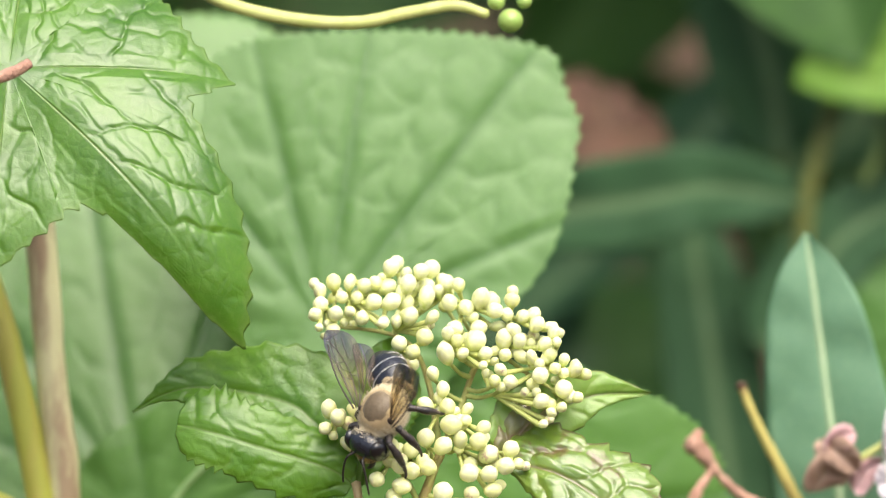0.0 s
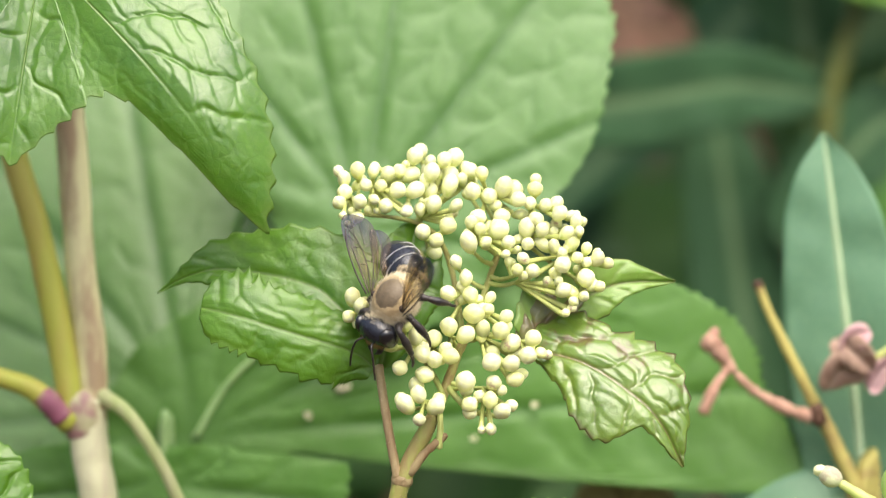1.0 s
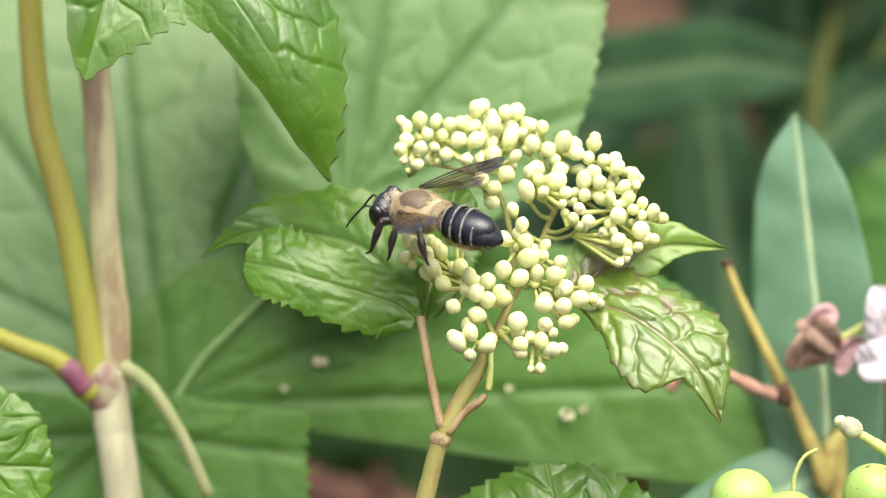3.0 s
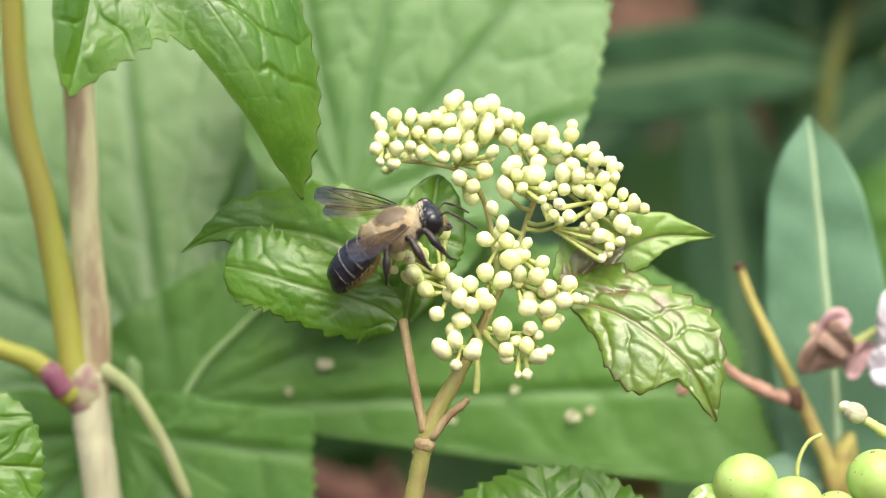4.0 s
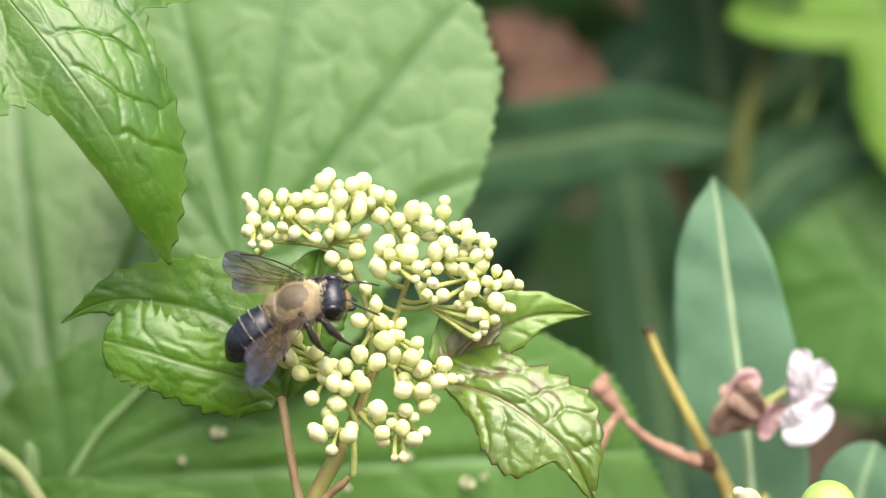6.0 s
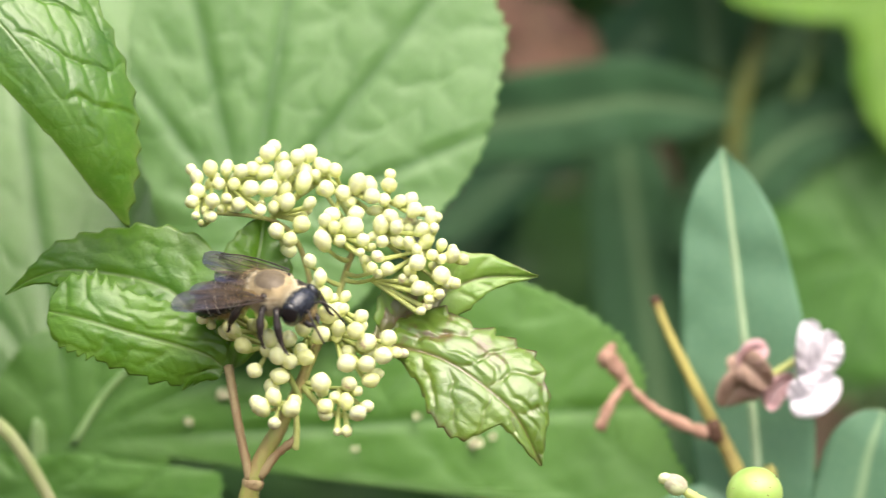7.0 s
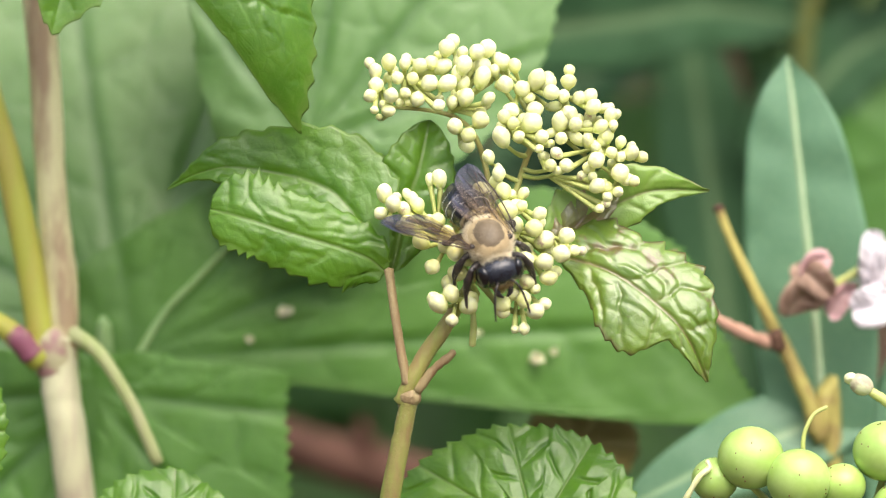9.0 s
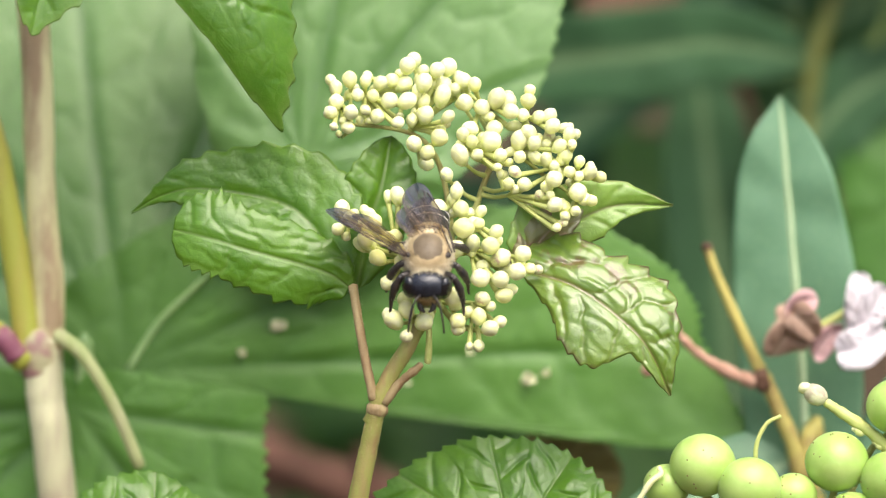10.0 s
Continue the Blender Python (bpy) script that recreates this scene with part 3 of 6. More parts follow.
def palm_leaf(centre, rim, veins, normal=(0, 0, 1), spin=0.0, teeth=60, tooth=0.04, quilt=0.5, spacing=5.0, curl=0.08, rings=34, rays=300, dent=0.35, width=0.45, seed=0, wave=0.6, side_vein=0.3, rim_mark=0.0, groove=0.6, roof=None, lean=(0, 0), power=2, mess=1.0, cross=0.0):
    """A lobed leaf round its stalk's end: rim, pairs of degrees and millimetres; veins, the degrees of the main veins; lean, how it faces right and up."""
    rng = np.random.default_rng(seed)
    ang = np.linspace(0, 360, rays, endpoint=False)
    pts = sorted(rim)
    xs = np.array([pts[-1][0] - 360] + [a for a, _ in pts] + [pts[0][0] + 360])
    ys = np.array([pts[-1][1]] + [r for _, r in pts] + [pts[0][1]])
    edge = np.interp((ang - xs[0]) % 360 + xs[0], xs, ys)
    kernel = np.array([1, 2, 3, 2, 1]) / 9
    edge = np.convolve(np.concatenate([edge[-2:], edge, edge[:2]]), kernel, "valid")
    count = teeth * np.cumsum(edge) / edge.sum()
    jag = tooth * (saw(count) - 0.4) * (0.6 + 0.7 * clouds(count * 0.7, count * 0 + seed))
    big = edge.max()
    phase = rng.random(6) * 6.28
    R, A = np.meshgrid(np.linspace(0.02, 1, rings), np.radians(ang), indexing="ij")
    r = R * edge[None, :] * (1 + jag[None, :] * R ** 7)
    best, along, across = None, None, None
    for v in veins:
        d = (A - math.radians(v) + math.pi) % (2 * math.pi) - math.pi
        a, b = r * np.cos(d), r * np.sin(d)
        gap = np.abs(d)
        if best is None:
            best, along, across = gap, a, b
        else:
            near = gap < best
            best, along, across = np.where(near, gap, best), np.where(near, a, along), np.where(near, b, across)
    far = np.abs(across)
    x, y = r * np.cos(A) + 31.7 * seed, r * np.sin(A) + 17.3 * seed
    slant = (along - far * 0.7) / spacing + mess * (0.55 * (clouds(x * 0.11, y * 0.11) - 0.5) + 0.22 * (clouds(x * 0.4, y * 0.4) - 0.5)) + 0.4 * (across > 0)
    part_of = slant - np.floor(slant)
    cell = 0.7 * (1 - np.exp(-(np.minimum(part_of, 1 - part_of) * spacing / groove) ** 2)) + 0.25 * np.sin(math.pi * part_of)
    cell = cell + 2.0 * np.clip(far / 4, 0, 1) * (clouds(np.floor(slant) * 7.31 + seed, np.sign(across) * 3.7) - 0.5) * (part_of - 0.5) * np.sin(math.pi * part_of) ** 0.25
    fade = np.clip(r / (0.14 * big), 0, 1) * np.clip(far / 2.0, 0, 1) * np.clip((1 - R) * 5 + 0.25, 0, 1)
    small = 0.16 * np.abs(2 * clouds(x * 0.42, y * 0.42) - 1) ** 0.6 + 0.08 * np.abs(2 * clouds(x * 0.95 + 9, y * 0.95) - 1) ** 0.7 + 0.45 * (clouds(x * 0.16 + 5, y * 0.16) - 0.5)
    if cross:
        rung = (far * 1.15 + along * 0.25) / 4.3 + 1.1 * (clouds(x * 0.13 + 3, y * 0.13) - 0.5) + 0.5 * (clouds(x * 0.45, y * 0.45 + 5) - 0.5) + 0.53 * np.floor(slant)
        step = np.abs(rung - np.round(rung))
        small = small + cross * (0.3 + clouds(x * 0.1 + 8, y * 0.1)) * (1 - np.exp(-(step * 4.3 / 0.55) ** 2)) + 0.9 * cross * (clouds(np.floor(rung) * 5.7, np.floor(slant) * 3.3 + seed) - 0.5) * np.clip(step * 5, 0, 1)
    if roof:
        main = (A - math.radians(veins[0]) + math.pi) % (2 * math.pi) - math.pi
        fade = fade * np.where((main < 0) & (main > -0.45), 0.3, 1)
    z = quilt * fade * ((0.7 + 0.5 * clouds(x * 0.2, y * 0.2 + 7)) * cell + small) - dent * np.exp(-(far / width) ** 2) * (1 - 0.5 * R) * np.clip(r / (0.3 * big), 0.15, 1)
    z += -curl * big * (r / big) ** power + wave * R ** 2 * np.sin(3 * A + phase[3]) + 0.4 * wave * R ** 3 * np.sin(11 * A + phase[4])
    if roof:
        d = (A - math.radians(veins[0]) + math.pi) % (2 * math.pi) - math.pi
        w = np.clip(1 - (np.abs(d) / 1.3) ** 2, 0, 1)
        z -= r * np.sin(d) * np.where(d > 0, roof[0], -roof[1]) * w
    mark = np.maximum(np.exp(-(far / (width * (1.25 - R))) ** 2), side_vein * np.exp(-(np.minimum(slant - np.floor(slant), 1 - slant + np.floor(slant)) * spacing / (0.5 * width)) ** 2) * np.clip(1.3 - R, 0, 1))
    mark = mark * np.clip(r / (0.3 * big), 0.25, 1)
    mark = np.maximum(mark, rim_mark * np.clip((R - 0.965) * 40, 0, 1))
    verts = np.stack([r * np.cos(A), r * np.sin(A), z], -1).reshape(-1, 3)
    faces = []
    for i in range(rings - 1):
        for j in range(rays):
            k = (j + 1) % rays
            faces.append((i * rays + j, (i + 1) * rays + j, (i + 1) * rays + k, i * rays + k))
    faces.append(tuple(range(rays)))
    turn = Vector((0, 0, 1)).rotation_difference(Vector(normal)).to_matrix() @ Matrix.Rotation(radians(spin), 3, "Z")
    verts = verts @ np.array(turn).T
    verts[:, 2] -= lean[0] * verts[:, 0] + lean[1] * verts[:, 1]
    return verts + np.array(centre), faces, mark.ravel()


def blade(spine, half, normal=(0, 0, 1), shape=0.9, low=0.25, teeth=0, tooth=0.06, quilt=0.3, spacing=4.5, fold=0.12, droop=0.0, rows=60, cols=20, dent=0.25, width=0.4, seed=0, wave=0.3, slope=0.8, rims=None, brown=0.0, bend=0.0, roof=(0.0, 0.0), lean=(0, 0), cross=(0.0, 0.0)):
    """A leaf or a lobe along its midrib: half, the half width; low, where it is widest; fold, how far its halves rise; droop, how far they sink."""
    rng = np.random.default_rng(seed)
    line = spline(spine, rows)
    tan = np.gradient(line, axis=0)
    tan /= np.linalg.norm(tan, axis=1)[:, None]
    nor = np.array(normal, dtype=float)
    side = np.cross(nor, tan)
    side /= np.linalg.norm(side, axis=1)[:, None]
    up = np.cross(tan, side)
    long = np.concatenate([[0], np.cumsum(np.linalg.norm(np.diff(line, axis=0), axis=1))])
    s = np.linspace(0, 1, rows + 1)
    p = low / (1 - low)
    prof = (s ** p * (1 - s)) ** shape
    prof = half * prof / prof.max() + 0.02
    phase = rng.random(6) * 6.28
    sides = [prof, prof]
    if rims:
        sides = []
        for k in (2, 1):
            w = np.interp(s, [q[0] for q in rims], [q[k] for q in rims])
            w = np.convolve(np.concatenate([w[:1], w[:1], w, w[-1:], w[-1:]]), np.ones(5) / 5, "valid")
            sides.append(w)
    verts, vein = [], []
    for i in range(rows + 1):
        for j in range(cols + 1):
            x = 2 * j / cols - 1
            w = sides[1 if x > 0 else 0][i]
            if teeth:
                notch = s[i] * teeth + (0.3 if x > 0 else 0) + 0.5 * cloud(s[i] * teeth * 0.6 + seed, 2.0 if x > 0 else 8.0)
                w *= 1 + tooth * (saw(np.array(notch)) - 0.4) * abs(x) ** 3 * (0.35 + 1.5 * cloud(math.floor(notch) * 3.7 + seed, 4.0 if x > 0 else 6.0))
            b = x * w
            far = abs(b)
            p, q = long[i] + 13.7 * seed, b + 5.1 * seed
            slant = (long[i] - far * slope) / spacing + (1.0 * (cloud(p * 0.12, q * 0.12) - 0.5) + 0.4 * (cloud(p * 0.4, q * 0.4) - 0.5) if quilt else 0)
            f = slant - math.floor(slant)
            cell = 0.7 * (1 - math.exp(-(min(f, 1 - f) / 0.085) ** 2)) + 0.25 * math.sin(math.pi * f) + 1.3 * (cloud(math.floor(slant) * 7.31 + seed, 3.7 if b > 0 else -3.7) - 0.5) * (f - 0.5) * max(0.0, math.sin(math.pi * f)) ** 0.25
            fade = min(1, far / 1.5) * min(1, (1 - abs(x)) * 4 + 0.3)
            z = quilt * fade * ((0.7 + 0.5 * cloud(p * 0.2, q * 0.2)) * cell + 0.2 * abs(2 * cloud(p * 0.45, q * 0.45) - 1) ** 0.6 + 0.12 * abs(2 * cloud(p, q + 3) - 1) ** 0.7 + 0.45 * (cloud(p * 0.17, q * 0.17) - 0.5)) if quilt else 0.5 * (cloud(p * 0.2, q * 0.2) - 0.5)
            fold_across = cross[0] if b > 0 else cross[1]
            if fold_across:
                rung = (far * 1.1 + long[i] * 0.2) / 3.1 + 1.0 * (cloud(p * 0.15 + 3, q * 0.15) - 0.5) + 0.5 * (cloud(p * 0.5, q * 0.5 + 5) - 0.5) + 0.53 * math.floor(slant)
                step = abs(rung - round(rung))
                z += fold_across * fade * ((0.3 + cloud(p * 0.13 + 8, q * 0.13)) * (1 - math.exp(-(step * 3.1 / 0.45) ** 2)) + 0.9 * (cloud(math.floor(rung) * 5.7, math.floor(slant) * 3.3 + seed) - 0.5) * min(1.0, step * 5))
            z += -dent * math.exp(-(far / width) ** 2) + fold * far - droop * far * far / max(half, 0.1)
            z -= bend * s[i] ** 2 + (roof[0] if b > 0 else roof[1]) * far
            z += wave * x * x * math.sin(long[i] * 0.45 + phase[0] + (2 if x > 0 else 0))
            verts.append(line[i] + side[i] * b + up[i] * z)
            d = min(slant - math.floor(slant), 1 - slant + math.floor(slant)) * spacing
            vein.append(max(math.exp(-(far / (width * (1.3 - s[i]))) ** 2), 0.3 * math.exp(-(d / 0.25) ** 2)) if quilt else math.exp(-(far / (width * (1.3 - s[i]))) ** 2))
    if teeth:
        for n in range(len(vein)):
            i, j = divmod(n, cols + 1)
            if j in (0, cols):
                vein[n] = max(vein[n], 0.7)
    if brown:
        for n in range(len(vein)):
            i, j = divmod(n, cols + 1)
            rim = max(0, abs(2 * j / cols - 1) - 0.9) * 10 + max(0, s[i] - 0.86) * 6
            if rim > 0 and cloud(long[i] * 0.9 + seed, j * 0.3) < brown + 0.25 * rim:
                vein[n] = -min(1.0, rim)
    faces = []
    for i in range(rows):
        for j in range(cols):
            a = i * (cols + 1) + j
            faces.append((a, a + cols + 1, a + cols + 2, a + 1))
    verts = np.array(verts)
    verts[:, 2] -= (lean[0] * (verts - line[0])[:, 0] + lean[1] * (verts - line[0])[:, 1])
    return verts, faces, np.array(vein)


# ---------------------------------------------------------------- ground and far foliage
def ground():
    """One uneven sheet of dark soil that reaches the horizon."""
    steps = [-400, -60, -8, -2] + [round(-1 + 0.1 * i, 2) for i in range(31)] + [4, 10, 60, 400]
    verts, faces = [], []
    for y in steps:
        for x in steps:
            near = abs(x) < 3 and abs(y) < 3
            verts.append((x, y, 0.03 * noise.noise((x * 3, y * 3, 1.0)) if near else 0))
    n = len(steps)
    for i in range(n - 1):
        for j in range(n - 1):
            faces.append((i * n + j, i * n + j + 1, (i + 1) * n + j + 1, (i + 1) * n + j))
    tagged(new("ground", mesh_of("ground", verts, faces, M_SOIL)), "dark bare soil under the shrubs", "ground", kind="structure")


def thicket(name, mat, count, spread, size, long, label, seed):
    """Far leaves in the shade, as one mass."""
    rng = np.random.default_rng(seed)
    geos = []
    for _ in range(count):
        c = [rng.uniform(*spread[k]) for k in range(3)]
        a, l = rng.uniform(0, 6.28), rng.uniform(*size)
        e = [c[0] + l * math.cos(a), c[1] + l * math.sin(a) * 0.8 - 0.2 * l, c[2] + rng.uniform(-0.3, 0.3) * l]
        mid = [(p + q) / 2 + rng.uniform(-0.1, 0.1) * l for p, q in zip(c, e)]
        geos.append(blade([c, mid, e], l * long, (rng.uniform(-0.5, 0.5), rng.uniform(0.1, 0.9), 0.7), rows=12, cols=6, quilt=0, fold=0.15, low=0.4, width=0.9, seed=int(rng.integers(1e6))))
    v, f, a = joined(*geos)
    ob = new(name, mesh_of(name, v / 1000, f, mat, a))
    ob.matrix_world = BASE @ BEHIND
    tagged(ob, label, "foliage", kind="stuff")


BEHIND = Matrix.Translation((0, 0, 0.904)) @ Matrix.Scale(1.09, 4) @ Matrix.Translation((0, 0, -0.904))


def set_back(ob):
    """Moves a thing of the far layer back, with its size."""
    ob.matrix_world = BASE @ BEHIND @ BASE.inverted() @ ob.matrix_world
    return ob


ground()
# the scatter runs on above the view; its unseen upper leaves shade the rest
thicket("far_foliage", M_HEDGE, 420, ((-260, 330), (-330, 420), (-460, -190)), (40, 80), 0.3, "dense dark green shrub leaves in deep shade", 3)
thicket("far_lance_foliage", M_LANCE_SHADED, 60, ((10, 200), (-120, 120), (-260, -150)), (50, 90), 0.14, "bluish lance-shaped leaves behind the shrub, coloured dark for shade", 4)
# added out of view, only to keep sunlight off the right background
thicket("unseen_shade_foliage", M_HEDGE, 160, ((30, 330), (100, 330), (-230, -115)), (40, 70), 0.3, "unseen shrub leaves added overhead to shade the thicket", 5)

# ---------------------------------------------------------------- broad leaves behind the flowers


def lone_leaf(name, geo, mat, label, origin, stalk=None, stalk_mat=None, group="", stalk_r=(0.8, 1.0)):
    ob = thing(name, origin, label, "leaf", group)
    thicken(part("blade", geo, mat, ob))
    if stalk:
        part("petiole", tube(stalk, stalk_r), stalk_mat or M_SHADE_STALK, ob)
    return ob


HUB = (-40.6, -30.9, -61)
great = lone_leaf("broad_leaf", palm_leaf(HUB, [(-90, 20), (-44, 17), (-20, 15), (-7.8, 16), (-7.2, 48), (-6.6, 61), (-6.1, 90), (-5, 101), (-3.6, 102.4), (0.5, 97.6), (5.7, 93.4), (9.8, 92.9), (13.8, 89), (18.6, 81.4), (23, 74), (28, 62), (34, 56), (42, 52), (50, 44), (60, 36), (75, 26), (95, 20), (140, 16), (180, 15), (225, 17), (245, 18)], [48, 5, 26, 100, 180, 240, 300], (0.0, 0.05, 1), teeth=96, tooth=0.016, quilt=0.35, spacing=14, curl=0.02, dent=0.4, width=1.3, side_vein=0.6, rings=90, rays=720, seed=2, wave=0.8, groove=2.2, lean=(0, 0.06)), M_BROAD, "very large lobed green leaf with a pale midrib", HUB, [(-41, -31, -62), (-39, -45, -64), (-34, -90, -84), (-30, -420, -120)], M_RIB, stalk_r=(0.9, 1.2))
part("midrib", tube([(u, v, -60.5 - 0.11 * (v + 30.9)) for u, v in ((-40.6, -30.9), (-36, -23), (-31, -17.6), (-24, -10), (-14, 1))], [0.6, 0.5, 0.42, 0.34, 0.15], 24, 8, 0.02, 17), M_RIB, great, "pale midrib")
SIDE = (-42.5, -26, -64)
side_leaf = lone_leaf("broad_leaf", palm_leaf(SIDE, [(-90, 20), (-40, 22), (0, 30), (25, 47), (45, 60), (60, 72), (70, 80), (80, 84), (95, 82), (110, 76), (125, 70), (140, 64), (150, 56), (165, 48), (180, 45), (195, 40), (206, 31), (225, 27), (245, 22)], [101, 72, 128, 48, 156, 185, 225], (0.0, 0.05, 1), teeth=90, tooth=0.016, quilt=0.22, spacing=13, curl=0.03, dent=0.5, width=1.6, side_vein=0.6, rings=90, rays=640, seed=4, wave=0.9, groove=2.0, lean=(0, 0.32)), M_SIDE, "large green leaf with dark sunken veins behind the vine stems, coloured paler for sheen", SIDE, [(-42.5, -26, -65), (-43, -45, -68), (-42, -90, -88), (-40, -420, -130)], M_RIB, stalk_r=(0.9, 1.2))
CROWN = (-13.3, 3.8, -56)
crown_leaf = lone_leaf("broad_leaf", palm_leaf(CROWN, [(-172, 13), (-124, 13.3), (-90, 18.4), (-56, 20), (-25, 22), (-4.4, 24), (2.8, 28.1), (10.7, 33.7), (19.6, 39.9), (27.1, 44.5), (34.2, 49.2), (39.3, 53.8), (44.9, 55.4), (50, 58.7), (54.2, 57.5), (60.4, 54.8), (70, 51.5), (80.2, 49.1), (92.2, 47.9), (104.2, 48.3), (112.6, 47.7), (122.5, 36.9), (135, 26), (157.6, 16.9)], [81.5, 53, 24, 104, 127, -10, -60], (0.0, 0.0, 1), teeth=74, tooth=0.022, quilt=0.2, spacing=11, curl=0.03, dent=0.5, width=1.6, side_vein=0.6, rings=90, rays=640, seed=12, wave=1.0, groove=1.8, lean=(0.03, 0.1)), M_CROWN, "large green rounded leaf with dark sunken veins, coloured paler for sheen", CROWN, [(-13.3, 3.8, -57), (-16, -6, -59.4), (-22, -30, -74), (-28, -420, -130)], M_RIB, stalk_r=(0.9, 1.2))


LOW = (-46.5, -38.4, -57)
low_leaf = lone_leaf("broad_leaf", palm_leaf(LOW, [(-90, 40), (-60, 44), (-40, 40), (-20, 33.5), (-6, 31), (2, 31.2), (5.8, 31.6), (9, 27), (13, 21), (20, 15), (40, 10), (60, 7), (90, 6), (120, 7), (150, 12), (165, 22), (180, 32), (200, 40), (230, 42), (260, 40)], [-6, -50, -95, 185, 225], (0.0, 0.05, 1), teeth=70, tooth=0.03, quilt=0.3, spacing=11, curl=0.03, dent=0.35, width=1.2, side_vein=0.5, rings=70, rays=540, seed=9, wave=0.6, groove=1.4, lean=(0, 0.1)), M_LOW, "green lobed leaf with a toothed edge low beside the vine stems", LOW, [(-46.5, -38.4, -58), (-44, -60, -64), (-40, -420, -120)], M_RIB, stalk_r=(0.9, 1.2))
petals = []


def fallen_buds():
    for n, (u, v, r) in enumerate(((-16.5, -22.5, 1.5), (-22, -27.2, 0.9), (24.5, -29.5, 1.4), (27.4, -28.4, 0.8), (15, -25.5, 0.7), (5, -31, 0.7))):
        w = -60.2 - 0.11 * (v + 30.9)
        ob = thing("fallen_petal", (u, v, w), "pale yellow shed petals lying on a leaf", "petal", "shed petals")
        petals.append(ob)
        for k in range(3):
            a = 2.1 * k + n
            thicken(part("petal", blade([(u, v, w - 0.1), (u + r * 0.5 * math.cos(a), v + r * 0.35 * math.sin(a), w + 0.5), (u + r * math.cos(a), v + r * 0.7 * math.sin(a), w + 0.2)], r * 0.45, (0.1, 0.3, 1), 0.5, 0.5, 0, 0, 0, 2, 0.2, 0, 10, 6, seed=n + k), M_SPENT, ob), 0.1)


fallen_buds()

# ---------------------------------------------------------------- the pair of stems
def deeper(points, way=21.0):
    """The same line farther from the viewer."""
    return [(u * (904 - w + way) / (904 - w), v * (904 - w + way) / (904 - w), w - way) for u, v, w in points]


stems = thing("vine_stem", (-55.2, -40.2, -46), "pale brown and yellow-green vine stems meeting at a magenta node", "stem")
part("brown_shoot", tube(deeper([(-64, 60, -27), (-61.6, 40, -27), (-59, 21.5, -26), (-57.2, -2.4, -25), (-55.6, -16, -25), (-55.4, -27, -25)]), [2.3, 2.4, 2.5, 2.5, 2.7, 2.6], 44, 16, 0.015, 1), M_STEM_BROWN, stems, "pale shoot streaked with brown")
part("green_shoot", tube(deeper([(-71, 60, -28), (-70, 36, -27), (-68, 17, -25), (-64, 3, -24), (-60.2, -14.2, -24), (-58, -27, -24)]), [1.9, 2.0, 2.1, 2.2, 2.3, 2.3], 44, 16, 0.012, 2), M_STEM_GREEN, stems, "yellow-green shoot")
part("lower_stem", tube(deeper([(-56.4, -24, -25), (-55.4, -33, -25), (-54, -42, -26), (-50, -80, -35), (-40, -200, -60), (-36, -420, -90)]), [3.3, 3.1, 3.1, 3.2, 3.3, 3.6], 50, 16, 0.012, 3), M_STEM_PALE, stems, "pale lower stem")
part("node", tube(deeper([(-57.2, -22.5, -24.6), (-56.9, -25.5, -24.6), (-56.3, -29.5, -24.8)]), [2.6, 3.35, 3.5, 3.35, 2.9], 16, 18, 0.012, 4), M_NODE, stems, "swollen magenta node")
part("side_shoot", tube(deeper([(-95, -12, -20), (-80, -16, -20), (-69.9, -20, -21), (-64.3, -22.2, -22), (-58.5, -27.4, -23)]), [1.4, 1.5, 1.6, 1.8, 2.2], 30, 14, 0.012, 5), M_STEM_GREEN, stems)
part("bract", tube(deeper([(-62.9, -22.9, -21.7), (-61.5, -24.4, -21.6), (-59.8, -26.6, -22)]), [1.7, 2.0, 1.9, 2.0], 14, 16, 0.02, 6), M_BRACT, stems, "magenta bract")
part("tendril", tube(deeper([(-54, -23, -24), (-50.5, -25, -22), (-47.8, -28, -21), (-43.8, -34.6, -21), (-40, -43, -22)]), [1.4, 1.2, 1.1, 1.05, 1.0], 26, 12, 0.012, 7), M_TENDRIL, stems)

# ---------------------------------------------------------------- the large lobed leaf
TIP = Vector((-27.05, 5.9, 0))
lobed = thing("lobed_leaf", TIP, "glossy bright green lobed leaf with sharp teeth and puckered veins", "leaf")
thicken(part("blade", palm_leaf((-61.0, 45.3, -9.6), [(-108, 28), (-101, 31), (-95, 28), (-90, 26), (-81, 24), (-72, 22.4), (-66, 22.6), (-60.5, 25), (-56.5, 31), (-53.2, 40), (-51.2, 46), (-49.2, 50.2), (-46.6, 48.6), (-41.5, 45.6), (-37, 42.8), (-31, 38.6), (-24, 33.2), (-17, 28.6), (-10, 27), (-5, 31), (-1, 34.5), (4, 31.5), (12, 29), (25, 28), (45, 31), (68, 42), (76, 46), (84, 40), (100, 28), (125, 27), (146, 36), (160, 30), (185, 20), (200, 10), (215, 8), (232, 14), (245, 23)], [-48.6, -1, -101, 76, 150], (-0.08, 0.42, 1), teeth=66, tooth=0.034, quilt=0.46, spacing=9.5, curl=0.42, power=3, mess=1.2, rings=130, rays=900, groove=0.5, dent=0.3, width=0.11, seed=21, wave=0.9, rim_mark=0.3, side_vein=0.25, cross=0.45, roof=(-0.1, 0.6), lean=(-0.13, 0.26)), M_LOBED, lobed))
part("petiole", tube([(-60.5, 45.3, 2.8), (-64, 43.5, 3.5), (-74, 40, 1), (-97, 32, -14)], [0.8, 0.9, 1.0, 1.3], 20, 10), M_DRIED, lobed, "reddish leaf stalk")

# ---------------------------------------------------------------- the flowering sprig


